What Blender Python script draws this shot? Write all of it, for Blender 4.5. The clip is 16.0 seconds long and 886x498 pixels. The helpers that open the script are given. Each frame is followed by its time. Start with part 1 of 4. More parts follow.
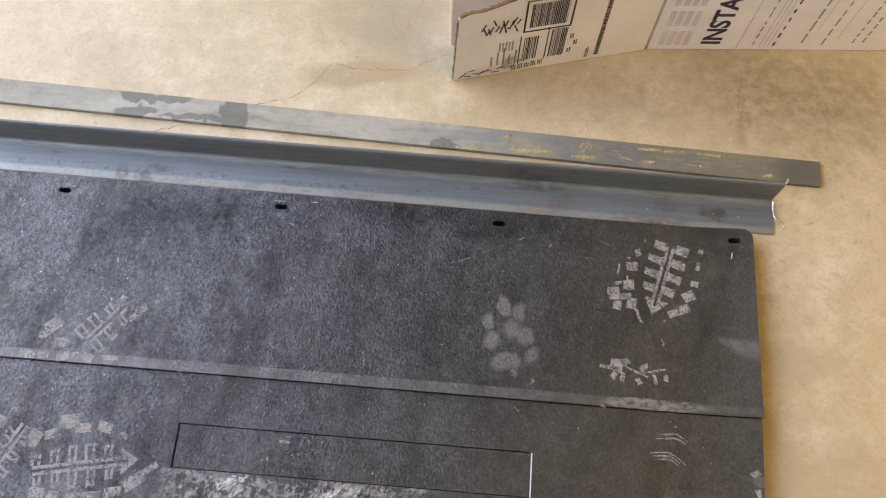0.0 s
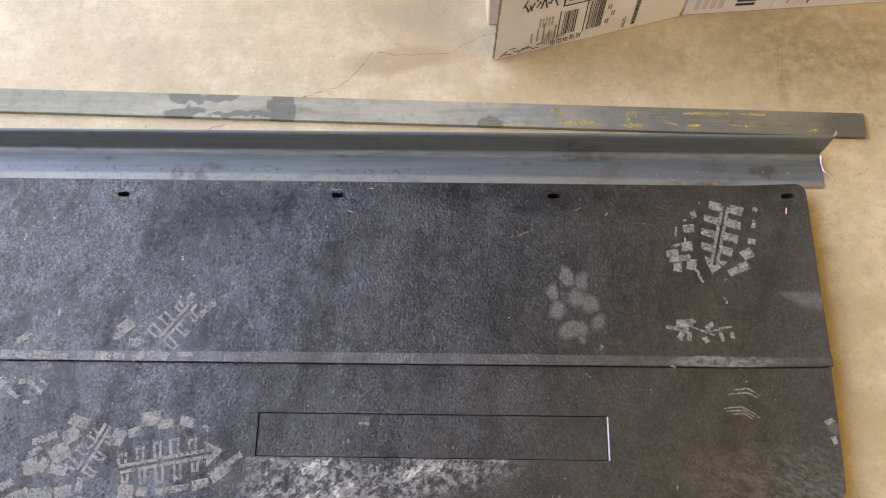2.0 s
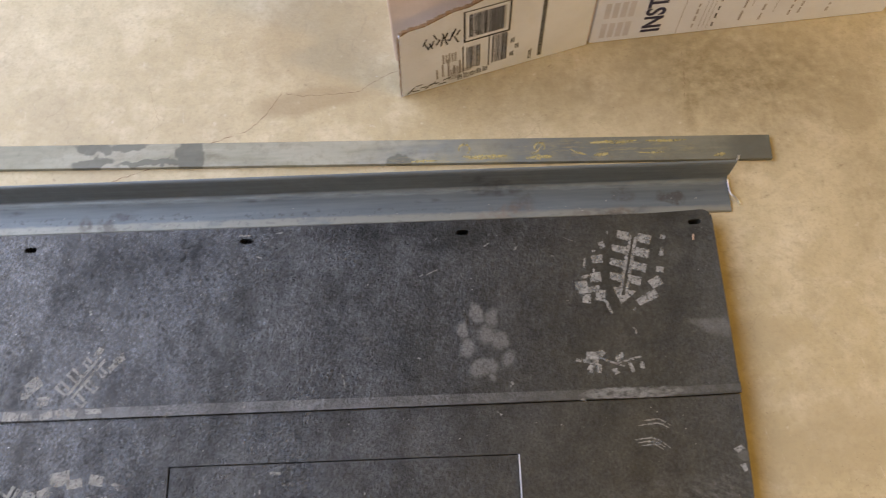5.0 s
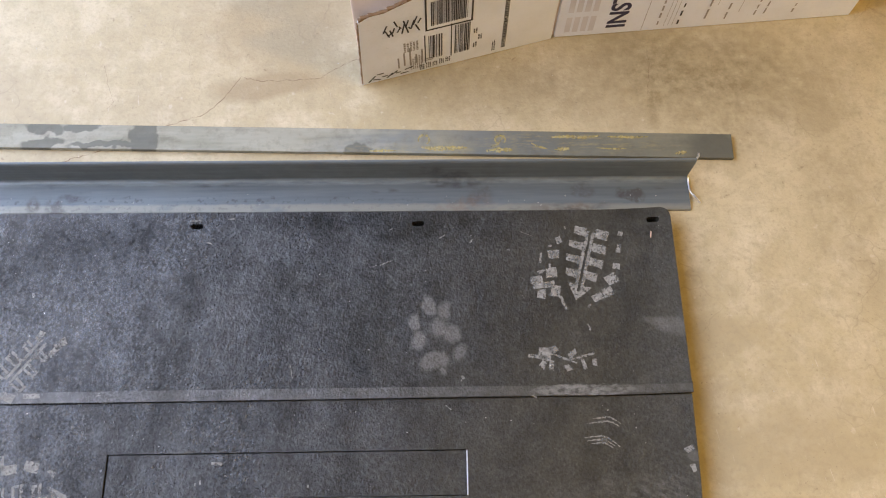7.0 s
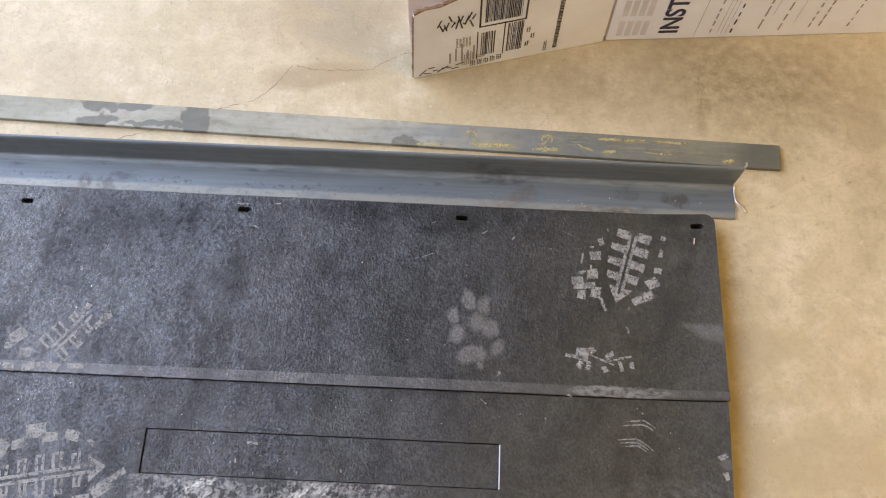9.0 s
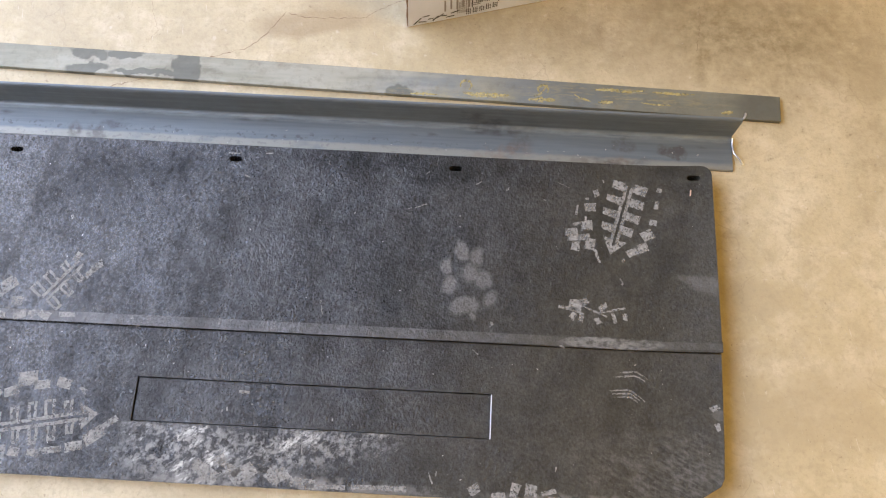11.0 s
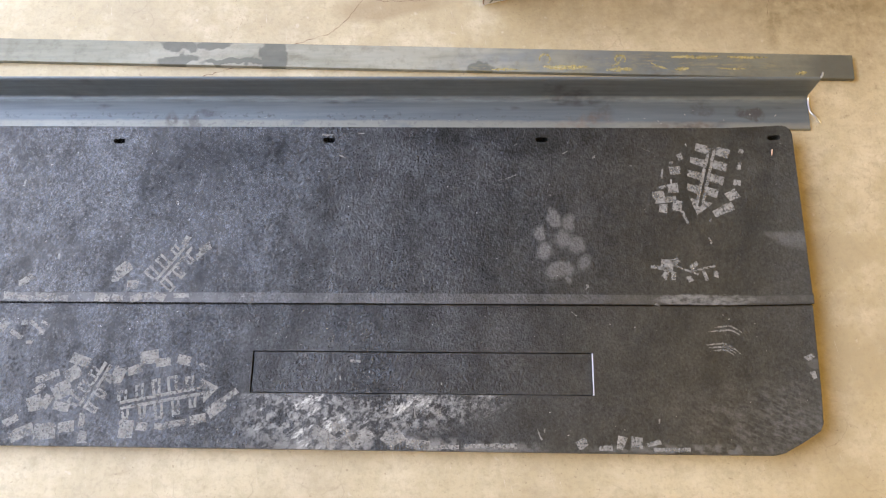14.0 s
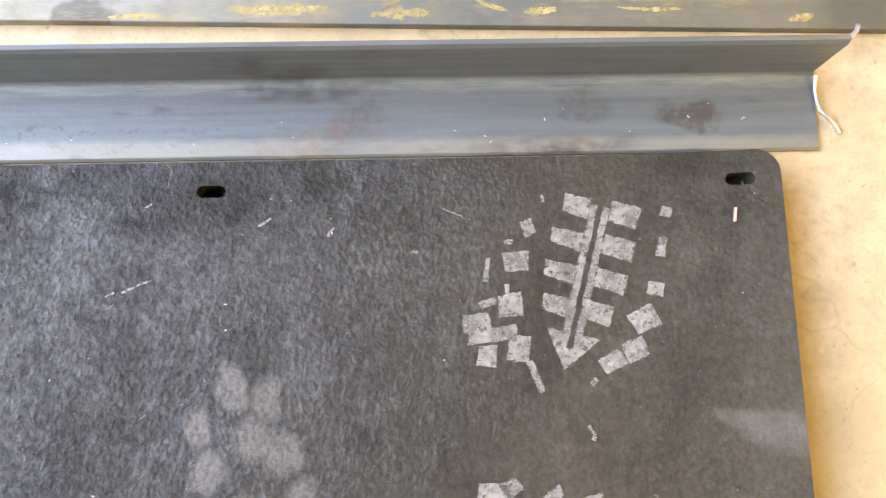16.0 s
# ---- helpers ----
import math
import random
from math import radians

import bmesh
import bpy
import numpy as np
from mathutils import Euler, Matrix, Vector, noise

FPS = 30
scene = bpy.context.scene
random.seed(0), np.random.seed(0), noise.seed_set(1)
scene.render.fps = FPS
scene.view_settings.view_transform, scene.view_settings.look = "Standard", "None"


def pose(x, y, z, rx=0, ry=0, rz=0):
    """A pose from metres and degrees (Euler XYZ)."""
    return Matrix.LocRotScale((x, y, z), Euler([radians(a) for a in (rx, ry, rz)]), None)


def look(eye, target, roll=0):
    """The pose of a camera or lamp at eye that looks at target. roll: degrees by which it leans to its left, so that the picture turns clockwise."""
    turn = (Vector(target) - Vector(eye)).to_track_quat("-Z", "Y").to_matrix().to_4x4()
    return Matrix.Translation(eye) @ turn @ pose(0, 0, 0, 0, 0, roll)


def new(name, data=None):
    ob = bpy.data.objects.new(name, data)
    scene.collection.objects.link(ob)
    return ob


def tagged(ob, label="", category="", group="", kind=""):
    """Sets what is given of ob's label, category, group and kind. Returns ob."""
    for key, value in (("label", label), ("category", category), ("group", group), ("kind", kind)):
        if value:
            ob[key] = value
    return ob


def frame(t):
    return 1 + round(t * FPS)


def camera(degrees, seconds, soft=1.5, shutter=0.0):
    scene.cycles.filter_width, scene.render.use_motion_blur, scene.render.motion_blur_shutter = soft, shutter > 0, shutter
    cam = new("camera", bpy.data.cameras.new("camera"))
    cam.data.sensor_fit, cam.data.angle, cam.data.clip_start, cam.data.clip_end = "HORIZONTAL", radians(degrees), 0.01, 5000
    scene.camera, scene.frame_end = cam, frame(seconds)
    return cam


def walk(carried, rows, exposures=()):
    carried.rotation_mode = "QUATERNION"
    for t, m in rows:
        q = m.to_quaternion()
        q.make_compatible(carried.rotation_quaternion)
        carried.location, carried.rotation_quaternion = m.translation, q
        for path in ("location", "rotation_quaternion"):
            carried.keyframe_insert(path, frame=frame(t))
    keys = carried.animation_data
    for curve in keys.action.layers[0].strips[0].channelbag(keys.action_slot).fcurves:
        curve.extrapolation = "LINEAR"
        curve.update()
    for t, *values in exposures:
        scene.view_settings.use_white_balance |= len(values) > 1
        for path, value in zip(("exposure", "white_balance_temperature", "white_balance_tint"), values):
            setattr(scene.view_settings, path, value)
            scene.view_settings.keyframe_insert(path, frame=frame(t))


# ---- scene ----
cam = camera(57.6, 16.0, soft=1.1, shutter=0.4)
PATH = [
    (0, (-0.348, -0.4, 0.998), (-0.4, 0.287, -0.88), 0.4),
    (0.5, (-0.371, -0.402, 0.995), (-0.431, 0.28, -0.884), 0.0),
    (1, (-0.422, -0.418, 0.997), (-0.484, 0.266, -0.881), -3.1),
    (1.5, (-0.427, -0.418, 1.001), (-0.496, 0.256, -0.881), -4.8),
    (2, (-0.422, -0.431, 1.005), (-0.477, 0.246, -0.876), -4.0),
    (2.5, (-0.421, -0.428, 1.004), (-0.484, 0.241, -0.879), -5.1),
    (3, (-0.419, -0.432, 1.005), (-0.472, 0.246, -0.876), -4.3),
    (3.5, (-0.405, -0.427, 1.005), (-0.46, 0.242, -0.879), -4.1),
    (4, (-0.392, -0.419, 1.006), (-0.446, 0.237, -0.883), -3.6),
    (4.5, (-0.367, -0.408, 1.014), (-0.414, 0.265, -0.869), -3.0),
    (5, (-0.316, -0.394, 1.013), (-0.345, 0.306, -0.861), -4.6),
    (5.2, (-0.294, -0.39, 1.011), (-0.328, 0.31, -0.863), -5.6),
    (7.5, (-0.28, -0.408, 0.99), (-0.266, 0.3, -0.88), 1.5),
    (8, (-0.305, -0.413, 0.995), (-0.312, 0.301, -0.874), 1.1),
    (10.3, (-0.304, -0.414, 0.985), (-0.366, 0.243, -0.902), -2.3),
    (10.5, (-0.297, -0.417, 0.982), (-0.355, 0.227, -0.91), -1.9),
    (11, (-0.292, -0.426, 0.98), (-0.339, 0.197, -0.92), -1.4),
    (11.5, (-0.288, -0.429, 0.983), (-0.344, 0.181, -0.921), -3.1),
    (12, (-0.284, -0.432, 0.983), (-0.348, 0.169, -0.923), -4.6),
    (12.5, (-0.282, -0.428, 0.983), (-0.341, 0.164, -0.926), -4.8),
    (13, (-0.291, -0.435, 0.99), (-0.364, 0.148, -0.921), -6.2),
    (13.5, (-0.349, -0.457, 1.03), (-0.409, 0.137, -0.879), -4.4),
    (14, (-0.394, -0.464, 1.014), (-0.474, 0.129, -0.894), -7.2),
    (14.3, (-0.369, -0.407, 0.97), (-0.395, 0.153, -0.95), -4.8),
    (14.5, (-0.303, -0.34, 0.913), (-0.323, 0.213, -1.009), -3.7),
    (14.6, (-0.285, -0.299, 0.875), (-0.278, 0.234, -1.052), -0.3),
    (14.7, (-0.247, -0.255, 0.827), (-0.266, 0.235, -1.112), -2.6),
    (14.8, (-0.227, -0.22, 0.758), (-0.24, 0.237, -1.189), -2.2),
    (15, (-0.214, -0.176, 0.633), (-0.21, 0.235, -1.324), -0.1),
    (15.1, (-0.203, -0.166, 0.583), (-0.218, 0.244, -1.374), -3.2),
    (15.2, (-0.202, -0.158, 0.538), (-0.208, 0.248, -1.42), -2.1),
    (15.5, (-0.203, -0.126, 0.472), (-0.159, 0.193, -1.502), 6.3),
    (16, (-0.185, -0.108, 0.474), (-0.131, 0.2, -1.502), 8.3),
]
walk(cam, [(t, look(eye, target, roll)) for t, eye, target, roll in PATH], [
    (0, -0.02, 6560, 11), (4.5, -0.02, 6600, 11), (5, -0.25, 6700, 9), (7.5, 0.04, 6300, 9), (8, 0.06, 6300, 9), (10.5, 0.11, 6420, 10), (11.5, 0.18, 6350, 9), (13, 0.17, 6400, 9), (13.5, 0.08, 6450, 9),
    (14, 0.12, 6450, 9), (14.3, 0.12, 6450, 9), (14.5, 0.2, 6400, 9), (15, 0.5, 6250, 9), (15.5, 1.0, 6150, 8), (16, 0.95, 6350, 9)])


# ---------- light ----------
world = bpy.data.worlds.new("world")
scene.world = world
world.use_nodes = True
wn = world.node_tree
sky = wn.nodes.new("ShaderNodeTexSky")
sky.sky_type = "NISHITA"
sky.sun_disc = False
sky.sun_elevation = radians(48)
sky.sun_rotation = radians(100)
wn.links.new(sky.outputs[0], wn.nodes["Background"].inputs[0])
wn.nodes["Background"].inputs[1].default_value = 0.10
sun_data = bpy.data.lights.new("sun", "SUN")
sun_data.energy, sun_data.angle, sun_data.color = 4.0, radians(0.5), (1.0, 0.94, 0.84)
sun = new("sun", sun_data)
sun.matrix_world = look((6, 1, 7), (0, 0, 0))
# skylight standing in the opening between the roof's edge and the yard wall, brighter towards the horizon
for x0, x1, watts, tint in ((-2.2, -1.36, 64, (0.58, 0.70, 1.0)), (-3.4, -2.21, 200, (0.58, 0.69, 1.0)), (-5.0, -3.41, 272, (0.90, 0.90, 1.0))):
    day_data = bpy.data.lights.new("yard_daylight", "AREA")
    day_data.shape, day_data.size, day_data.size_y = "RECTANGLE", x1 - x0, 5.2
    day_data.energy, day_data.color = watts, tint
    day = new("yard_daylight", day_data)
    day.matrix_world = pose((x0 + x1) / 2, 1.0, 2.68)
# warm lamp on the garage ceiling, out of view; assumed from the yellow shadows
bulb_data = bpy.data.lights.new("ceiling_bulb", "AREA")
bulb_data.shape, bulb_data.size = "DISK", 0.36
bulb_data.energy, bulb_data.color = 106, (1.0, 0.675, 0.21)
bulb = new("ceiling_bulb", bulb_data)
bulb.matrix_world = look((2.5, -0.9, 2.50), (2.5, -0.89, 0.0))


# ---------- material helpers ----------
class Mat:
    """A small wrapper round a node material."""

    def __init__(self, name, rough=0.6, metal=0.0, spec=0.5):
        self.m = bpy.data.materials.new(name)
        self.m.use_nodes = True
        self.t = self.m.node_tree
        self.b = self.t.nodes["Principled BSDF"]
        self.b.inputs["Roughness"].default_value = rough
        self.b.inputs["Metallic"].default_value = metal
        self.b.inputs["Specular IOR Level"].default_value = spec
        self.co = self.t.nodes.new("ShaderNodeNewGeometry").outputs["Position"]

    def link(self, a, b):
        self.t.links.new(a, b)

    def put(self, sock, v):
        if isinstance(v, (int, float)):
            sock.default_value = v
        elif isinstance(v, tuple):
            sock.default_value = (*v, 1.0) if len(v) == 3 and sock.type == "RGBA" else v
        else:
            self.link(v, sock)

    def math(self, op, a, b=0.0, c=0.0, clamp=False):
        n = self.t.nodes.new("ShaderNodeMath")
        n.operation, n.use_clamp = op, clamp
        for sock, v in zip(n.inputs, (a, b, c)):
            self.put(sock, v)
        return n.outputs[0]

    def scaled(self, sx=1.0, sy=1.0, sz=1.0, rot=0.0, co=None):
        n = self.t.nodes.new("ShaderNodeMapping")
        self.link(co or self.co, n.inputs[0])
        n.inputs["Rotation"].default_value = (0, 0, radians(rot))
        n.inputs["Scale"].default_value = (sx, sy, sz)
        return n.outputs[0]

    def noise(self, scale, detail=4.0, rough=0.55, co=None, dist=0.0):
        n = self.t.nodes.new("ShaderNodeTexNoise")
        self.link(co or self.co, n.inputs["Vector"])
        n.inputs["Scale"].default_value, n.inputs["Detail"].default_value = scale, detail
        n.inputs["Roughness"].default_value, n.inputs["Distortion"].default_value = rough, dist
        return n.outputs["Fac"]

    def voronoi(self, scale, feature="F1", co=None):
        n = self.t.nodes.new("ShaderNodeTexVoronoi")
        n.feature = feature
        self.link(co or self.co, n.inputs["Vector"])
        n.inputs["Scale"].default_value = scale
        return n.outputs["Distance"]

    def slant(self, sx, sy, rot):
        """Position turned first and stretched after, for slanting streaks."""
        return self.scaled(sx, sy, 1, 0, self.scaled(1, 1, 1, rot))

    def below(self, y, soft=0.002):
        n = self.t.nodes.new("ShaderNodeSeparateXYZ")
        self.link(self.co, n.inputs[0])
        return self.ramp(n.outputs["Y"], y - soft, y + soft, 1.0, 0.0)

    def ramp(self, v, lo, hi, a=0.0, b=1.0):
        n = self.t.nodes.new("ShaderNodeMapRange")
        n.clamp = True
        for sock, x in zip(n.inputs, (v, lo, hi, a, b)):
            self.put(sock, x)
        return n.outputs[0]

    def mix(self, f, a, b):
        n = self.t.nodes.new("ShaderNodeMix")
        n.data_type = "RGBA"
        self.put(n.inputs[0], f)
        self.put(n.inputs[6], a)
        self.put(n.inputs[7], b)
        return n.outputs[2]

    def warped(self, scale, amount):
        """World position shifted by noise, for uneven outlines."""
        n = self.t.nodes.new("ShaderNodeTexNoise")
        self.link(self.co, n.inputs["Vector"])
        n.inputs["Scale"].default_value, n.inputs["Detail"].default_value = scale, 3
        v = self.t.nodes.new("ShaderNodeVectorMath")
        v.operation = "MULTIPLY_ADD"
        self.link(n.outputs["Color"], v.inputs[0])
        v.inputs[1].default_value = (amount,) * 3
        w = self.t.nodes.new("ShaderNodeVectorMath")
        w.operation = "ADD"
        self.link(self.co, w.inputs[0])
        w.inputs[1].default_value = (-amount / 2,) * 3
        self.link(w.outputs[0], v.inputs[2])
        return v.outputs[0]

    def blob(self, co, x, y, rx, ry, rot=0.0, soft=0.4):
        """1 inside an ellipse on the floor plane, fading to 0 past its edge."""
        n = self.t.nodes.new("ShaderNodeMapping")
        n.vector_type = "TEXTURE"
        self.link(co, n.inputs[0])
        n.inputs["Location"].default_value = (x, y, 0)
        n.inputs["Rotation"].default_value = (0, 0, radians(rot))
        n.inputs["Scale"].default_value = (rx, ry, 1000)
        d = self.t.nodes.new("ShaderNodeVectorMath")
        d.operation = "LENGTH"
        self.link(n.outputs[0], d.inputs[0])
        return self.ramp(d.outputs["Value"], 1.0 - soft / 2, 1.0 + soft / 2, 1.0, 0.0)

    def any(self, *masks):
        out = masks[0]
        for m in masks[1:]:
            out = self.math("MAXIMUM", out, m)
        return out

    def times(self, *masks):
        out = masks[0]
        for m in masks[1:]:
            out = self.math("MULTIPLY", out, m)
        return out

    def done(self, colour, bump=None, strength=0.3, dist=0.001, rough=None):
        self.put(self.b.inputs["Base Color"], colour)
        if rough is not None:
            self.put(self.b.inputs["Roughness"], rough)
        if bump is not None:
            n = self.t.nodes.new("ShaderNodeBump")
            n.inputs["Strength"].default_value, n.inputs["Distance"].default_value = strength, dist
            self.link(bump, n.inputs["Height"])
            self.link(n.outputs[0], self.b.inputs["Normal"])
        return self.m


def concrete():
    k = Mat("sealed_concrete", 0.55, spec=0.35)
    w = k.warped(9, 0.05)
    big, mid, fine = k.noise(2.2, 5), k.noise(11, 6, 0.65), k.noise(160, 3)
    c = k.mix(k.ramp(big, 0.35, 0.68), (0.55, 0.466, 0.300), (0.415, 0.337, 0.195))
    c = k.mix(k.ramp(mid, 0.48, 0.72, 0, 0.65), c, (0.67, 0.580, 0.415))
    c = k.mix(k.ramp(fine, 0.52, 0.75, 0, 0.40), c, (0.30, 0.23, 0.15))
    c = k.mix(k.ramp(k.noise(38, 8, 0.82), 0.46, 0.68, 0, 0.62), c, (0.34, 0.28, 0.175))
    c = k.mix(k.times(k.ramp(k.noise(4.5, 6, 0.65, co=k.scaled(1, 1, 1, 50)), 0.50, 0.62), 0.45), c, (0.37, 0.30, 0.185))
    scr = k.ramp(k.noise(30, 4, 0.6, co=k.slant(1, 14, 80)), 0.66, 0.72)
    c = k.mix(k.times(scr, 0.35), c, (0.70, 0.63, 0.53))
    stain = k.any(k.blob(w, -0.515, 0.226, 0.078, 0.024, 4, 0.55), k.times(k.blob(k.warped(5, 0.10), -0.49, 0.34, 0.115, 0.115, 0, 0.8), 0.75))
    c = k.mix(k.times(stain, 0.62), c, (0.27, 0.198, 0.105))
    # olive floor smudges, with the carton's shade painted in
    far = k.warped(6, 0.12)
    smudge_and_shade = k.any(k.blob(far, 0.09, 0.235, 0.16, 0.085, -15, 1.4), k.times(k.blob(far, -0.12, 0.215, 0.20, 0.05, 0, 1.4), 0.55), k.times(k.blob(far, 0.27, 0.05, 0.05, 0.10, 0, 1.4), 0.4),
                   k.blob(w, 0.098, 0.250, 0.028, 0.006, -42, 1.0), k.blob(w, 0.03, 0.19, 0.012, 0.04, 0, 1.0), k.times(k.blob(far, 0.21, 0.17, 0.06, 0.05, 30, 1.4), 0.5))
    c = k.mix(k.times(smudge_and_shade, k.ramp(k.noise(45, 5, 0.7), 0.22, 0.62), 0.9), c, (0.23, 0.18, 0.095))
    craze = k.times(k.ramp(k.voronoi(13, "DISTANCE_TO_EDGE", k.warped(14, 0.10)), 0.0, 0.018, 1.0, 0.0), k.ramp(k.noise(5, 3), 0.52, 0.62), 0.32)
    c = k.mix(craze, c, (0.22, 0.17, 0.11))
    pits = k.times(k.ramp(k.noise(240, 2, 0.5), 0.66, 0.72), k.ramp(k.noise(20, 3), 0.4, 0.6), 0.5)
    c = k.mix(pits, c, (0.19, 0.145, 0.09))
    flecks = k.ramp(k.noise(75, 2), 0.72, 0.76)
    c = k.mix(k.times(flecks, 0.5), c, (0.20, 0.14, 0.08))
    pale = k.ramp(k.noise(60, 2, co=k.scaled(1, 1, 1, 30)), 0.7, 0.76)
    c = k.mix(k.times(pale, 0.2), c, (0.75, 0.68, 0.57))
    h = k.math("ADD", k.noise(220, 4), k.times(mid, 2.0))
    return k.done(c, h, 0.5, 0.0012, k.ramp(mid, 0.3, 0.7, 0.45, 0.62))


def rubber():
    k = Mat("black_pebbled_rubber", 0.5, spec=0.55)
    w = k.warped(60, 0.012)
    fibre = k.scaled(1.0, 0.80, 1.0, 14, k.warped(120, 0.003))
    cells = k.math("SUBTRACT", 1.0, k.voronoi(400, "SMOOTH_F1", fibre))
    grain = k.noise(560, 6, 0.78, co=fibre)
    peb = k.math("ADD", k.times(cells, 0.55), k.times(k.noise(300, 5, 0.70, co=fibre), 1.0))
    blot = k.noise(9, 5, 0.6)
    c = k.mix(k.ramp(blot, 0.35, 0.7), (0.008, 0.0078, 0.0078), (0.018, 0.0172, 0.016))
    # grain tops lightened and pits darkened in colour, imitating glints and shade
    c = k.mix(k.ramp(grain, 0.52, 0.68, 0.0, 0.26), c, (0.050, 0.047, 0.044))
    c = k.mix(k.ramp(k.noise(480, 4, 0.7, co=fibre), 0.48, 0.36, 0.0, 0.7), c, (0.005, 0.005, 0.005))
    film = k.times(k.ramp(k.noise(24, 6, 0.7), 0.45, 0.75), k.ramp(k.noise(230, 3, 0.6), 0.42, 0.62))
    c = k.mix(k.times(film, 0.11), c, (0.12, 0.11, 0.095))
    c = k.mix(k.times(k.blob(k.co, -0.58, -0.2208, 0.75, 0.0066, 0, 0.1), k.ramp(k.noise(70, 4), 0.35, 0.7, 0.25, 0.6)), c, (0.16, 0.155, 0.15))
    fog = k.times(k.ramp(k.noise(16, 6, 0.7, co=k.scaled(1, 0.6, 1, 12)), 0.48, 0.72), k.ramp(k.noise(7, 3), 0.35, 0.6))
    c = k.mix(k.times(fog, 0.09), c, (0.13, 0.128, 0.115))
    veins = k.ramp(k.noise(110, 7, 0.75), 0.48, 0.68)
    c = k.mix(k.times(veins, k.ramp(k.noise(12, 4), 0.35, 0.6), 0.13), c, (0.17, 0.165, 0.15))
    # darker, less glossy blots along the top edge and between the left slots
    dark_blots = k.times(k.blob(k.warped(14, 0.08), -0.32, 0.002, 0.20, 0.022, 0, 0.9), k.ramp(k.noise(30, 4), 0.35, 0.6))
    dark_blots = k.any(dark_blots, k.times(k.any(k.blob(k.warped(14, 0.08), -0.77, -0.035, 0.06, 0.055, 0, 1.2), k.blob(k.warped(14, 0.06), -0.68, -0.015, 0.05, 0.03, 0, 1.2)), k.ramp(k.noise(26, 5, 0.7), 0.32, 0.55), 0.85))
    dark_blots = k.any(dark_blots, k.times(k.any(k.blob(w, -0.295, 0.002, 0.045, 0.014, 6, 1.0), k.blob(w, -0.02, 0.008, 0.035, 0.008, 0, 1.0), k.blob(k.warped(20, 0.03), -0.42, 0.004, 0.10, 0.010, 0, 1.0)), k.ramp(k.noise(60, 5, 0.7), 0.3, 0.55)))
    c = k.mix(k.times(dark_blots, 0.8), c, (0.006, 0.006, 0.006))
    # paw print
    pads = k.any(k.blob(w, -0.292, -0.113, 0.0085, 0.0125, 15, 0.5), k.blob(w, -0.273, -0.119, 0.0075, 0.0120, -12, 0.75),
                 k.blob(w, -0.311, -0.132, 0.0065, 0.0100, 10, 0.5), k.blob(w, -0.279, -0.140, 0.0115, 0.0110, -40, 0.75),
                 k.blob(w, -0.263, -0.149, 0.0110, 0.0110, 20, 0.5), k.blob(w, -0.304, -0.156, 0.0085, 0.0110, 5, 0.75),
                 k.blob(w, -0.286, -0.183, 0.0180, 0.0105, 12, 0.5), k.blob(w, -0.254, -0.173, 0.0070, 0.0110, -25, 0.75),
                 k.blob(w, -0.276, -0.196, 0.0035, 0.0060, 10, 0.75))
    pads = k.times(pads, k.ramp(k.noise(420, 3), 0.36, 0.56, 0.45, 1.0), 0.38)
    # scuffed dusty patch under the inset, with slanting scratches
    patch = k.any(k.blob(k.warped(30, 0.05), -0.60, -0.372, 0.075, 0.034, 0, 0.7), k.blob(k.warped(30, 0.05), -0.47, -0.360, 0.095, 0.026, 8, 0.9))
    streak = k.any(k.ramp(k.noise(46, 8, 0.75, co=k.slant(1, 2.2, -38)), 0.53, 0.62), k.times(k.ramp(k.noise(30, 6, 0.65, co=k.slant(1, 5, -30)), 0.60, 0.67), 0.7))
    streak = k.times(streak, k.ramp(k.noise(28, 4, 0.7), 0.36, 0.58))
    crumbs = k.ramp(k.noise(150, 4, 0.6), 0.46, 0.62)
    patch = k.times(patch, k.below(-0.341), k.any(streak, k.times(crumbs, 0.30)))
    rim = k.times(k.any(k.blob(w, -0.50, -0.404, 0.17, 0.009, 0, 0.8), k.blob(w, -0.14, -0.404, 0.10, 0.006, 0, 0.8)), k.ramp(k.noise(60, 3), 0.46, 0.56), 0.6)
    seam = k.times(k.blob(w, -0.105, -0.221, 0.062, 0.0075, 0, 0.2), k.ramp(k.noise(120, 4, co=k.scaled(1, 2, 1, 20)), 0.36, 0.56), 0.75)
    smear = k.times(k.any(k.blob(k.warped(25, 0.02), 0.014, -0.145, 0.024, 0.010, -14, 0.5), k.blob(k.warped(25, 0.02), -0.008, -0.137, 0.018, 0.005, -8, 0.5), k.blob(w, 0.02, -0.30, 0.010, 0.006)), 0.30)
    grey = k.times(k.blob(k.warped(20, 0.06), -0.02, -0.37, 0.10, 0.04, 0, 1.2), k.ramp(k.noise(90, 4, co=k.slant(1, 2.5, 25)), 0.42, 0.68), 0.36)
    scuffs = k.times(k.ramp(k.noise(38, 3, co=k.slant(1, 9, -35)), 0.75, 0.79), 0.35)
    specks = k.times(k.ramp(k.noise(330, 1), 0.77, 0.80), 0.5)
    hair = k.times(k.ramp(k.noise(42, 5, 0.65, co=k.slant(9, 1, 8)), 0.64, 0.72), k.ramp(k.noise(14, 3), 0.42, 0.6), 0.16)
    dust = k.any(pads, hair, patch, rim, seam, smear, grey, scuffs, specks)
    c = k.mix(dust, c, (0.34, 0.33, 0.31))
    c = k.mix(k.times(patch, 0.75), c, (0.66, 0.65, 0.59))
    h = k.math("ADD", peb, k.times(grain, 0.16))
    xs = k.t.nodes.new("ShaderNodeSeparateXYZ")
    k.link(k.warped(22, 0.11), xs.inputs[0])
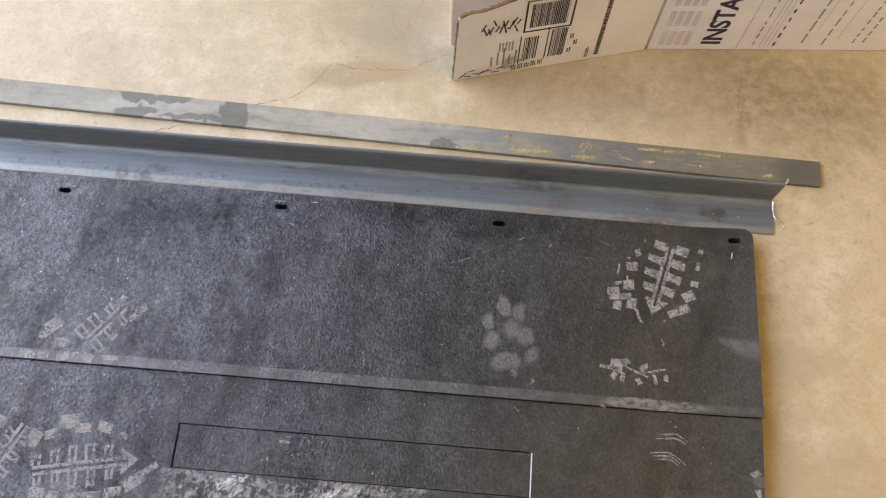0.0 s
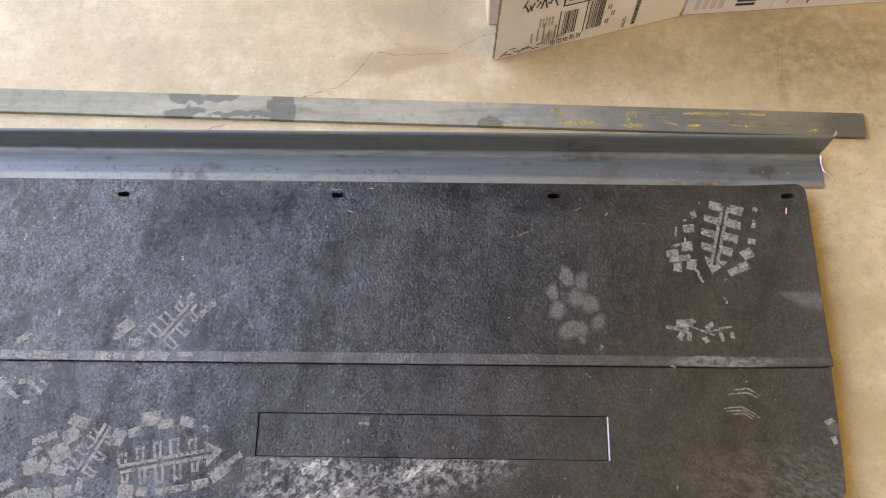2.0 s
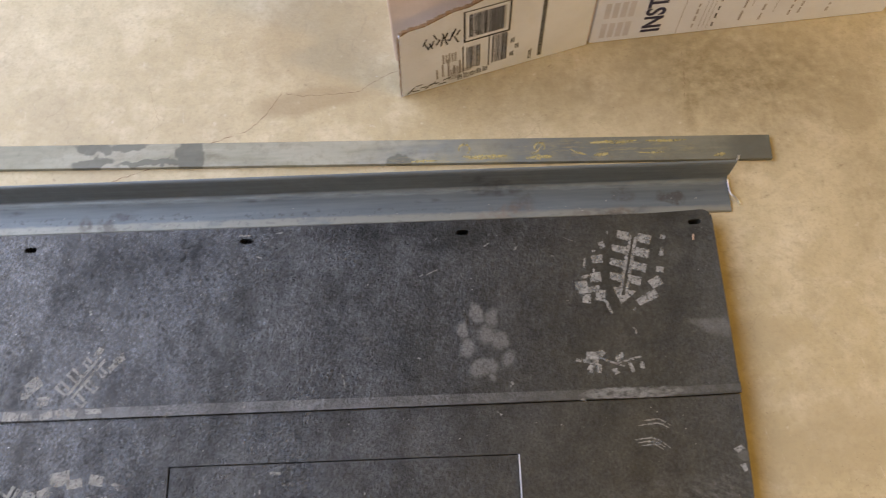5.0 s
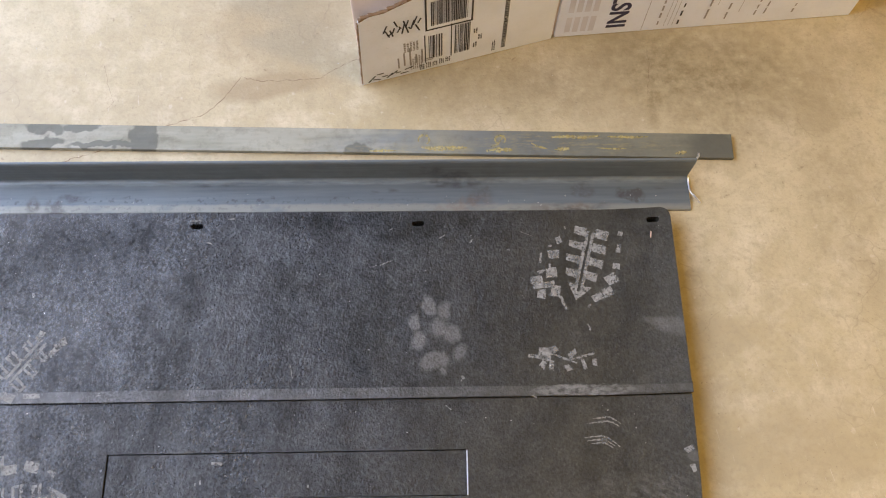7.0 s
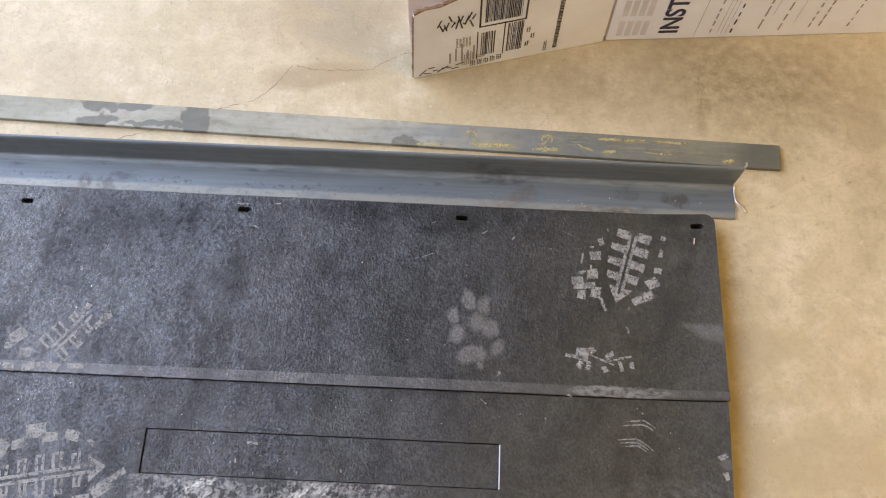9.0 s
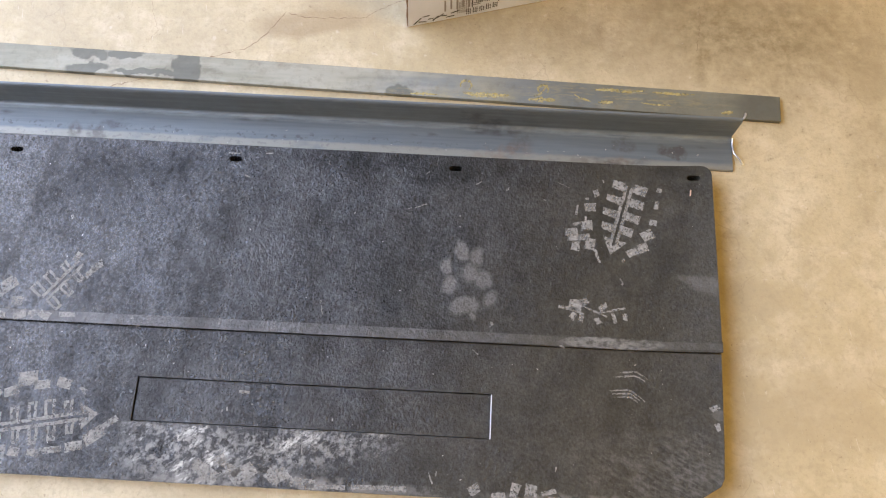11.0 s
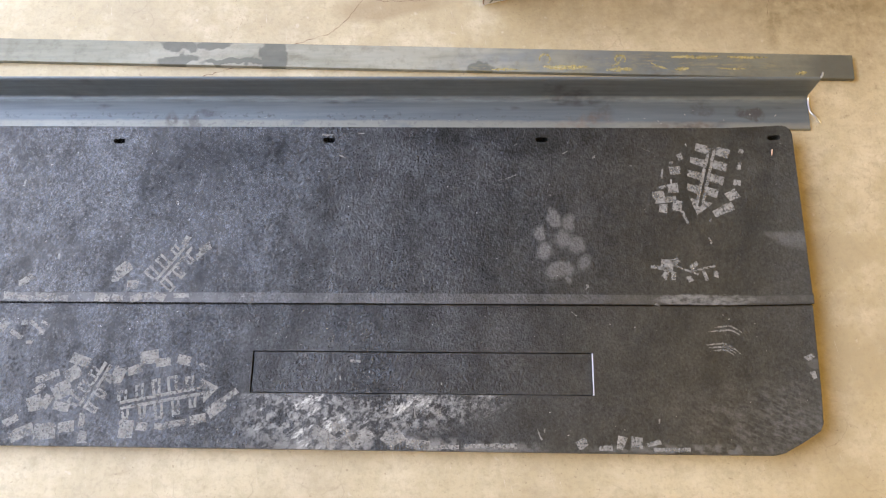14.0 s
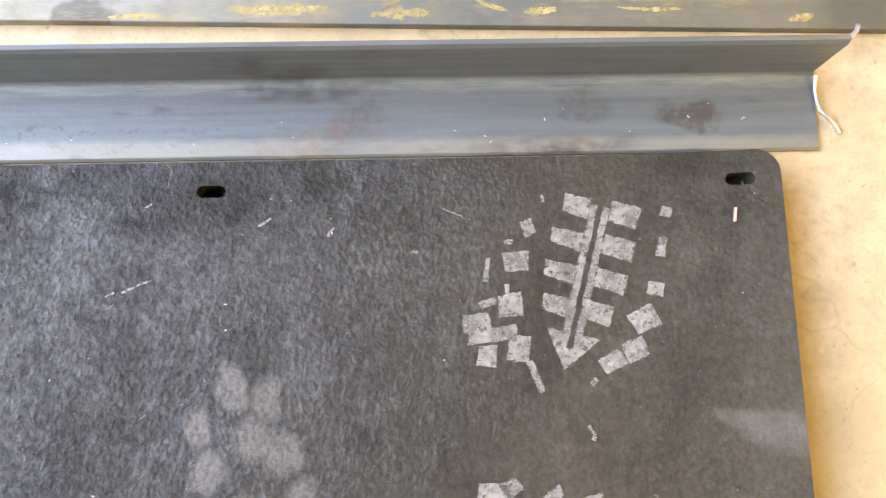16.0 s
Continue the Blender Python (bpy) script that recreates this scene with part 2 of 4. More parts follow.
    # brown film to the right; its slanted edge paints where the sky's reflection ends
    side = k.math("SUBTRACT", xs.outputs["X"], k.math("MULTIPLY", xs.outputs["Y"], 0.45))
    film_glare_fade = k.times(k.math("ADD", k.ramp(side, -0.63, -0.54, 0.0, 0.36), k.ramp(side, -0.38, -0.08, 0.0, 0.64)), k.ramp(k.noise(30, 5, 0.7), 0.25, 0.55, 0.6, 1.0))
    c = k.mix(k.times(film_glare_fade, film_glare_fade, 0.62), c, (0.064, 0.059, 0.043))
    sheen = k.times(k.ramp(k.noise(26, 8, 0.82, co=k.scaled(1, 0.6, 1, 10)), 0.38, 0.62, 0.34, 1.0), k.ramp(film_glare_fade, 0.0, 1.0, 1.0, 0.55), k.ramp(k.noise(300, 5, 0.72, co=fibre), 0.36, 0.64, 0.42, 1.35), k.ramp(dark_blots, 0.0, 1.0, 1.0, 0.5))
    k.put(k.b.inputs["Specular IOR Level"], sheen)
    h = k.times(h, k.ramp(side, -0.70, -0.50, 0.88, 0.95), k.ramp(side, -0.30, -0.06, 1.0, 0.6))
    r = k.ramp(k.any(dust, k.times(film_glare_fade, 0.22)), 0.0, 0.6, k.ramp(blot, 0.3, 0.7, k.ramp(k.noise(380, 4, 0.7, co=fibre), 0.40, 0.60, 0.10, 0.30), 0.26), 0.9)
    return k.done(c, h, 1.0, 0.00135, r)


def worn_film(name, dark, light, cover, grain=260):
    """A thin layer, worn through in spots: dried dust, marker paint."""
    k = Mat(name, 0.95, spec=0.2)
    worn = k.ramp(k.noise(grain, 5, 0.7), 0.68, 0.55)
    c = k.mix(k.ramp(k.noise(300, 3), 0.35, 0.65), dark, light)
    out = k.t.nodes["Material Output"]
    clear, mix = k.t.nodes.new("ShaderNodeBsdfTransparent"), k.t.nodes.new("ShaderNodeMixShader")
    k.link(k.times(worn, k.ramp(k.noise(55, 5, 0.7), 0.32, 0.62, cover * 0.45, cover)), mix.inputs[0])
    k.link(clear.outputs[0], mix.inputs[1])
    k.link(k.b.outputs[0], mix.inputs[2])
    k.link(mix.outputs[0], out.inputs[0])
    return k.done(c, k.noise(500, 2), 0.2, 0.0005)


def mill_steel():
    k = Mat("mill_scale_steel", 0.42, 0.2)
    along = k.scaled(0.6, 12, 12)
    w = k.warped(45, 0.02)
    c = k.mix(k.ramp(k.noise(14, 5, co=along), 0.3, 0.7), (0.112, 0.130, 0.140), (0.155, 0.178, 0.186))
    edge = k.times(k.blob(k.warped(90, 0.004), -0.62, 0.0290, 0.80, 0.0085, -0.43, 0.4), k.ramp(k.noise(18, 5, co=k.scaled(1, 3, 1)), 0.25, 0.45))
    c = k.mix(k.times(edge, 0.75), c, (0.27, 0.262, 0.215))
    # pale line along the inner corner, a highlight painted as colour
    crease_highlight = k.times(k.blob(k.warped(60, 0.004), -0.6, 0.0690, 1.2, 0.0034, -0.43, 0.9), k.ramp(k.noise(60, 5, 0.7, co=k.scaled(0.4, 3, 1)), 0.35, 0.6))
    c = k.mix(k.times(crease_highlight, 0.45), c, (0.30, 0.34, 0.34))
    pits = k.times(k.ramp(k.noise(170, 3), 0.56, 0.63), k.any(k.blob(w, -0.72, 0.0437, 0.42, 0.0045, -0.43, 0.8), k.times(k.blob(w, -0.7, 0.0325, 0.4, 0.004, -0.43, 0.8), 0.5)))
    c = k.mix(k.times(pits, 0.55), c, (0.05, 0.05, 0.055))
    rust = k.times(k.any(k.blob(w, -0.245, 0.033, 0.035, 0.010, 10, 0.9), k.blob(w, -0.10, 0.027, 0.04, 0.006, 3, 0.9)), k.ramp(k.noise(90, 4), 0.4, 0.62))
    c = k.mix(k.times(rust, 0.45), c, (0.19, 0.125, 0.085))
    spots = k.any(k.times(k.blob(w, -0.084, 0.051, 0.016, 0.011), 0.6), k.blob(w, -0.021, 0.0435, 0.019, 0.009, -12), k.times(k.blob(w, -0.10, 0.0265, 0.045, 0.004, 3, 0.8), 0.6),
                  k.times(k.blob(w, -0.22, 0.050, 0.012, 0.022, -35, 1.2), 0.5), k.blob(w, -0.79, 0.037, 0.012, 0.012, 0, 0.8), k.blob(w, -0.82, 0.037, 0.008, 0.012, 0, 0.8))
    c = k.mix(k.times(spots, k.ramp(k.noise(140, 3), 0.3, 0.55), 0.62), c, (0.055, 0.042, 0.030))
    dark = k.times(k.ramp(k.noise(9, 4, co=k.scaled(1, 3, 1)), 0.60, 0.66), k.ramp(k.noise(70, 4), 0.3, 0.6), 0.6)
    c = k.mix(dark, c, (0.05, 0.048, 0.05))
    streaks = k.ramp(k.noise(22, 4, co=k.scaled(0.5, 20, 20)), 0.58, 0.72)
    c = k.mix(k.times(streaks, 0.12), c, (0.08, 0.08, 0.09))
    return k.done(c, k.math("ADD", k.noise(260, 4, 0.65), k.times(k.noise(30, 3, co=along), 0.35)), 0.3, 0.0008, k.ramp(k.noise(40, 4), 0.3, 0.7, 0.42, 0.60))


def painted_bar():
    k = Mat("weathered_bar_steel", 0.5, 0.05, 0.3)
    w = k.warped(40, 0.03)
    along = k.scaled(0.5, 9, 9, 1.8)
    c = k.mix(k.ramp(k.noise(16, 5, co=along), 0.3, 0.7), (0.205, 0.198, 0.146), (0.265, 0.255, 0.190))
    blue = k.times(k.blob(w, -0.24, 0.118, 0.18, 0.03, 0, 0.6), k.ramp(k.noise(20, 3), 0.3, 0.55))
    c = k.mix(k.times(blue, 0.75), c, (0.15, 0.175, 0.20))
    pale = k.times(k.blob(w, -0.62, 0.132, 0.36, 0.04, 0, 0.6), k.ramp(k.noise(22, 4, co=k.scaled(0.5, 2.5, 3, 1.8)), 0.32, 0.6))
    c = k.mix(k.times(pale, 0.55), c, (0.40, 0.38, 0.305))
    c = k.mix(k.times(k.blob(k.warped(12, 0.1), 0.0, 0.11, 0.26, 0.05, 0, 1.2), 0.55), c, (0.115, 0.118, 0.095))
    low = k.times(k.blob(k.warped(60, 0.004), -0.70, 0.1165, 0.42, 0.004, -1.8, 0.8), k.ramp(k.noise(40, 5, 0.7), 0.35, 0.6))
    c = k.mix(k.times(low, 0.5), c, (0.40, 0.39, 0.36))
    grime = k.times(k.ramp(k.noise(60, 6, 0.75), 0.48, 0.66), 0.35)
    c = k.mix(grime, c, (0.12, 0.105, 0.08))
    patch = k.any(k.blob(w, -0.681, 0.141, 0.019, 0.03, 0, 0.15), k.blob(w, -0.820, 0.157, 0.028, 0.011, -4, 0.25), k.blob(w, -0.770, 0.158, 0.026, 0.006, 3, 0.25), k.blob(w, -0.735, 0.129, 0.05, 0.006, 3, 0.25),
                  k.blob(w, -0.820, 0.131, 0.030, 0.009, 10, 0.25), k.blob(w, -0.385, 0.1145, 0.016, 0.013, 0, 0.25), k.blob(w, 0.10, 0.111, 0.035, 0.03, 0, 0.7))
    c = k.mix(k.times(patch, 0.72), c, (0.090, 0.090, 0.074))
    haze = k.times(k.ramp(k.noise(70, 6, 0.75, co=k.scaled(0.6, 3.0, 1, 0)), 0.50, 0.66), k.any(k.blob(w, -0.33, 0.113, 0.10, 0.008, -2, 0.6), k.blob(w, -0.10, 0.122, 0.14, 0.014, -2, 0.7)))
    c = k.mix(k.times(haze, 0.45), c, (0.42, 0.34, 0.13))
    return k.done(c, k.noise(260, 4), 0.15, 0.0008, k.ramp(k.noise(60, 4), 0.3, 0.7, 0.5, 0.7))


def card(name, colour, worn):
    k = Mat(name, 0.8, spec=0.25)
    c = k.mix(k.ramp(k.noise(14, 5), 0.35, 0.7), colour, worn)
    flute = k.noise(8, 2, co=k.scaled(18, 18, 0.2))
    c = k.mix(k.ramp(k.noise(240, 2), 0.6, 0.8, 0, 0.2), c, tuple(v * 0.6 for v in worn))
    return k.done(c, flute, 0.12, 0.002)


def plain(name, colour, rough=0.7, metal=0.0, vary=0.15):
    k = Mat(name, rough, metal)
    return k.done(k.mix(k.ramp(k.noise(25, 4), 0.3, 0.7), colour, tuple(v * (1 - vary) for v in colour)), k.noise(180, 3), 0.08, 0.001)


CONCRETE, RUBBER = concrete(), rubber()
DUST = worn_film("dried_grey_dust", (0.24, 0.230, 0.208), (0.39, 0.378, 0.345), 0.78)
YELLOW = worn_film("yellow_marker_paint", (0.46, 0.37, 0.13), (0.62, 0.53, 0.25), 0.72, 190)
STEEL, BAR = mill_steel(), painted_bar()
WHITE_CARD = card("white_printed_cardboard", (0.74, 0.77, 0.86), (0.67, 0.69, 0.75))
KRAFT = card("kraft_cardboard", (0.68, 0.54, 0.43), (0.58, 0.45, 0.34))
INK, NAVY = plain("black_ink", (0.035, 0.032, 0.035)), plain("navy_ink", (0.03, 0.028, 0.07))
GREY_INK = plain("grey_ink", (0.30, 0.28, 0.28))
PLASTER = plain("cream_plaster", (0.62, 0.50, 0.34), 0.85)
BRIGHT = plain("bright_cut_steel", (0.75, 0.75, 0.76), 0.3, 0.8)
GRIT = plain("pale_grit", (0.48, 0.46, 0.42), 0.8)
DRIVE = plain("sunlit_driveway", (0.42, 0.40, 0.36), 0.9)
CRACK = plain("crack_dirt", (0.20, 0.13, 0.075), 0.95)


# ---------- mesh helpers ----------
def part(name, bm, material, parent=None, label=""):
    me = bpy.data.meshes.new(name)
    bm.to_mesh(me)
    bm.free()
    me.materials.append(material)
    ob = new(name, me)
    if parent:
        ob.parent = parent
        ob.matrix_parent_inverse = parent.matrix_world.inverted()
    if label:
        ob["label"] = label
    return ob


def thing(name, place, label, category, group="", kind=""):
    ob = new(name)
    ob.empty_display_size = 0.02
    ob.matrix_world = pose(*place)
    bpy.context.view_layer.update()
    return tagged(ob, label, category, group, kind)


def box(bm, x0, x1, y0, y1, z0, z1, m=None):
    vs = bmesh.ops.create_cube(bm, size=1)["verts"]
    for v in vs:
        v.co = Vector(((x0 + x1) / 2 + v.co.x * (x1 - x0), (y0 + y1) / 2 + v.co.y * (y1 - y0), (z0 + z1) / 2 + v.co.z * (z1 - z0)))
        if m:
            v.co = m @ v.co
    return vs


def sheet(outline, holes, z0, z1):
    """A flat slab with openings: outline and holes are closed loops of (x, y)."""
    bm = bmesh.new()
    edges = []
    for loop in (outline, *holes):
        vs = [bm.verts.new((x, y, z1)) for x, y in loop]
        edges += [bm.edges.new((a, b)) for a, b in zip(vs, vs[1:] + vs[:1])]
    bmesh.ops.triangle_fill(bm, use_beauty=True, use_dissolve=False, edges=edges, normal=(0, 0, 1))
    low = bmesh.ops.extrude_face_region(bm, geom=bm.faces[:])
    for v in low["geom"]:
        if isinstance(v, bmesh.types.BMVert):
            v.co.z = z0
    bmesh.ops.recalc_face_normals(bm, faces=bm.faces)
    return bm


def soften(ob, width, segments=2):
    m = ob.modifiers.new("edge", "BEVEL")
    m.width, m.segments, m.limit_method, m.angle_limit = width, segments, "ANGLE", radians(40)
    return ob


def arc(cx, cy, r, a0, a1, n):
    return [(cx + r * math.cos(radians(a0 + (a1 - a0) * i / n)), cy + r * math.sin(radians(a0 + (a1 - a0) * i / n))) for i in range(n + 1)]


def capsule(cx, cy, half, r):
    return arc(cx + half, cy, r, -90, 90, 8) + arc(cx - half, cy, r, 90, 270, 8)


# ---------- setting ----------
bm = bmesh.new()
box(bm, -1.35, 4.0, -3.0, 4.0, -0.12, 0.0)
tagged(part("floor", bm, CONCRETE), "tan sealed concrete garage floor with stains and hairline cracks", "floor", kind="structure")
bm = bmesh.new()
box(bm, -60, -1.36, -60, 60, -0.14, -0.02)
tagged(part("ground", bm, DRIVE), "sunlit pale driveway outside the open doorway", "ground", kind="structure")
for name, b in (("wall_east", (4.0, 4.15, -3.0, 4.0, 0, 2.6)), ("wall_north", (-1.36, 4.15, 4.0, 4.15, 0, 2.6)), ("wall_south", (-1.36, 4.15, -3.15, -3.0, 0, 2.6))):
    bm = bmesh.new()
    box(bm, *b)
    tagged(part(name, bm, PLASTER), "plain cream plastered garage wall", "wall", kind="structure")
# wall added out of view; its height cuts off the low sky
bm = bmesh.new()
box(bm, -5.15, -5.02, -4.0, 6.0, -0.02, 2.70)
tagged(part("wall_west", bm, PLASTER), "unseen plain cream yard wall, added to block the low sky", "wall", kind="structure")
# unseen ceiling; dark colour and west edge chosen to bound the panel's sky reflection
bm = bmesh.new()
box(bm, -1.36, 4.15, -3.15, 4.15, 2.6, 2.75)
tagged(part("ceiling", bm, plain("dark_timber", (0.17, 0.12, 0.08), 0.9)), "plain dark timber garage ceiling", "ceiling", kind="structure")


# ---------- rubber panel ----------
X0, X1 = -1.19, 0.0225
panel = thing("rubber_panel", (-0.55, -0.2, 0), "black pebbled rubber panel with slots, lying flat, dusty boot prints", "rubber mat")
slots = [capsule(x, -0.0015 if x == 0.0 else 0.0, 0.0048, 0.0036) for x in (-0.883, -0.593, -0.305, 0.0)]
r = 0.014
top = [(X0, -0.227), (X1 + 0.001, -0.227)] + arc(X1 - r, 0.0155 - r, r, 0, 90, 6) + [(X0, 0.024)]
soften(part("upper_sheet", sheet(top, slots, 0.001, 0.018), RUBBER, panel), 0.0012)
# dark sheet added under the slots so that their holes read black
bm = bmesh.new()
box(bm, X0 + 0.01, X1 - 0.012, -0.21, 0.012, 0.0003, 0.0009)
part("backing", bm, INK, panel)
lip = [(X0, -0.2275), (X1 + 0.001, -0.2275), (X1 + 0.001, -0.2145), (X0, -0.2135)]
soften(part("seam_strip", sheet(lip, [], 0.0160, 0.0202), RUBBER, panel, "raised rubber lip along the joint"), 0.0009)
low = [(X0, -0.408), (X1 - 0.060, -0.409), (X1 - 0.050, -0.4065), (X1 - 0.028, -0.394), (X1 - 0.008, -0.381), (X1 - 0.004, -0.372), (X1 - 0.002, -0.330), (X1, -0.2285), (X0, -0.2285)]
inset = [(-0.673, -0.341), (-0.248, -0.341), (-0.248, -0.2885), (-0.673, -0.2885)]
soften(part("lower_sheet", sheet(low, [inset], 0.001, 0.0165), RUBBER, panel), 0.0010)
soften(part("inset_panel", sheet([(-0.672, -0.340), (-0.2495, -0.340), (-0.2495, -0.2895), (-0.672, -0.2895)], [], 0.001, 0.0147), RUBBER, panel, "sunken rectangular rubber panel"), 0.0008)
# pale strip stands in for daylight caught on the recess's right wall
bm = bmesh.new()
box(bm, -0.2495, -0.2483, -0.3405, -0.289, 0.0128, 0.0168)
part("inset_edge", bm, plain("rubber_lit_pale", (0.62, 0.63, 0.68), 0.6), panel, "right inner edge of the sunken panel, its lit side painted pale")


ragged_rng = random.Random(21)


def ragged(q, step=0.0021, j=0.00045):
    """The outline q with extra corners along its sides, pushed about at random."""
    out = []
    for (ax, ay), (bx, by) in zip(q, q[1:] + q[:1]):
        n = max(1, int(math.hypot(bx - ax, by - ay) / step))
        for i in range(n):
            out.append((ax + (bx - ax) * i / n + ragged_rng.uniform(-j, j), ay + (by - ay) * i / n + ragged_rng.uniform(-j, j)))
    return out


def marks(name, quads, z, m):
    """Dust left by a sole: flat patches of four or three corners, in the sole's own coordinates."""
    bm = bmesh.new()
    for q in quads:
        bm.faces.new([bm.verts.new(m @ Vector((u, v, z))) for u, v in ragged(q)])
    bmesh.ops.recalc_face_normals(bm, faces=bm.faces)
    return part(name, bm, DUST, panel, "pale grey dust print of a lugged boot sole")


def lug(u, v, lu, lv, rot, rng, j=0.0016):
    """One four-cornered patch with uneven corners."""
    c, sn = math.cos(radians(rot)), math.sin(radians(rot))
    out = []
    for a, b in ((-1, -1), (1, -1), (1, 1), (-1, 1)):
        p, q = a * lu / 2 + rng.uniform(-j, j), b * lv / 2 + rng.uniform(-j, j)
        out.append((u + p * c - q * sn, v + p * sn + q * c))
    return out


def sole(rng, rows=4, pitch=0.0195, arrow=True, hollow=False, reach=0.0235):
    """Middle of a boot sole: an arrow with a groove down its shaft and a lug on either side of each row; the tip is at (0, 0), pointing along +u."""
    g, strip = 0.0016, 0.0060
    quads = []
    tail = -0.0175 - pitch * rows
    if arrow:
        quads += [[(0.001, 0), (-0.0205, 0.0158), (-0.0195, g), (-0.0115, g), (-0.0110, 0)], [(0.001, 0), (-0.0110, 0), (-0.0115, -g), (-0.0195, -g), (-0.0205, -0.0158)]]
    for side in (1, -1):
        quads.append([(-0.0182, side * g), (-0.0182, side * strip), (tail, side * (strip - 0.0006)), (tail, side * g)])
        for i in range(rows):
            u = -0.0278 - pitch * i - (0.002 if side > 0 else 0.0)
            r = reach * (0.84, 1.0, 1.04, 0.92, 0.74, 0.6)[i] * rng.uniform(0.95, 1.04)
            deep = 0.0112 * rng.uniform(0.9, 1.08)
            lean = 0.0015 * side
            if hollow:
                w = 0.0034
                quads.append([(u, side * strip), (u + lean, side * r), (u + lean - w, side * r), (u - w, side * strip)])
                quads.append([(u - deep + w, side * strip), (u - deep + w, side * r), (u - deep, side * r), (u - deep, side * strip)])
                quads.append([(u - w, side * (r - w)), (u - w, side * r), (u - deep + w, side * r), (u - deep + w, side * (r - w))])
            else:
                quads.append([(u, side * strip), (u + lean, side * r), (u - deep, side * (r + 0.0008)), (u - deep - 0.0006, side * strip)])
    return quads


def lugs(rows, rng, j=0.0009):
    """Side lugs of a print: x, y in metres, width and height in millimetres, turn in degrees."""
    return [lug(x, y, w / 930, h / 930, turn, rng, min(j, min(w, h) / 5000)) for x, y, w, h, turn in rows]


def scraps(rng, n, w, h, size, rot=0.0):
    """Broken pieces of a sole print, scattered over w by h."""
    out = []
    for i in range(n):
        u, v = (i + 0.5) / n * w - w / 2, rng.uniform(-h / 2, h / 2)
        out.append(lug(u, v, size * rng.uniform(0.6, 1.5), size * rng.uniform(0.4, 1.0), rot + rng.uniform(-40, 40), rng, size * 0.28))
    return out


def strokes(rng, n, length, gap):
    """Curved scratches side by side."""
    out = []
    for i in range(n):
        y0, seg = -gap * i, 6
        a0, a1 = rng.uniform(0, 0.25), rng.uniform(0.75, 1)
        for k in range(seg):
            t0, t1 = (a0 + (a1 - a0) * k / seg, a0 + (a1 - a0) * (k + 1) / seg)
            f = lambda t: y0 + 0.005 * t - 0.018 * max(0.0, t - 0.55) ** 1.2 / 0.38
            wd = 0.0003 + 0.0007 * math.sin(math.pi * (k + 0.5) / seg)
            out.append([(t0 * length, f(t0) - wd), (t1 * length, f(t1) - wd), (t1 * length, f(t1) + wd), (t0 * length, f(t0) + wd)])
    return out


ZU, ZS, ZL = 0.01825, 0.02045, 0.01675
rng = random.Random(4)
HERE = pose(0, 0, 0)


def turned(quads, m):
    return [[(m @ Vector((u, v, 0))).to_2d() for u, v in q] for q in quads]


# walking print by the rounded corner
near_side = [(-0.079, -0.104, 13.0, 8.5, 30), (-0.066, -0.097, 12.4, 11.4, 20), (-0.060, -0.081, 14.3, 11.7, 28), (-0.052, -0.063, 9.1, 7.8, -15), (-0.047, -0.039, 5.2, 11.1, -8),
             (-0.043, -0.019, 5.2, 4.6, -20), (-0.131, -0.045, 13.7, 9.8, 2), (-0.123, -0.026, 6.5, 7.8, 25), (-0.148, -0.050, 2.3, 12.3, -8), (-0.135, -0.070, 13.0, 11.7, 4),
             (-0.155, -0.079, 14.4, 9.0, 8), (-0.148, -0.068, 8.4, 3.9, 20), (-0.146, -0.087, 26.0, 7.8, 8), (-0.131, -0.095, 12.0, 13.2, -8), (-0.149, -0.098, 9.6, 10.4, -6),
             (-0.123, -0.111, 3.3, 16.9, 20), (-0.090, -0.115, 4.5, 2.4, 40), (-0.137, -0.061, 2.7, 5.2, -5)]
marks("boot_print", turned(sole(rng, 4), pose(-0.106, -0.1065, 0, 0, 0, -105.5)) + lugs(near_side, rng), ZU, HERE)
# print pointing at the sunken panel
ring = [(-0.805, -0.298, 21.8, 16.1, 8), (-0.786, -0.304, 17.4, 10.6, 6), (-0.760, -0.301, 16.8, 11.3, -12), (-0.735, -0.308, 8.7, 4.9, -35), (-0.822, -0.314, 15.4, 9.9, 20),
        (-0.842, -0.321, 14.5, 19.0, -20), (-0.713, -0.360, 23.8, 14.1, 38), (-0.699, -0.346, 23.8, 6.3, 40), (-0.735, -0.374, 19.6, 9.5, 12), (-0.761, -0.380, 23.8, 6.8, 10),
        (-0.782, -0.383, 12.6, 7.5, 0), (-0.804, -0.383, 11.6, 8.9, -8), (-0.823, -0.387, 16.8, 20.5, -3)]
marks("boot_print", turned(sole(rng, 5, 0.0212, True, True, 0.0240), pose(-0.713, -0.335, 0, 0, 0, 11)) + lugs(ring, rng), ZL, HERE)
# smudged prints at the far end of the panel
marks("boot_print", turned(sole(rng, 3, 0.0205, False, True, 0.0225), pose(-0.757, -0.136, 0, 0, 0, 53))
      + lugs([(-0.753, -0.162, 7.5, 18.1, -40), (-0.747, -0.154, 13.5, 9.3, 35), (-0.774, -0.144, 12.0, 7.8, 60), (-0.852, -0.183, 19.5, 14.1, 40), (-0.838, -0.204, 13.5, 10.6, 0),
              (-0.861, -0.196, 9.0, 7.6, 0)], rng), ZU, HERE)
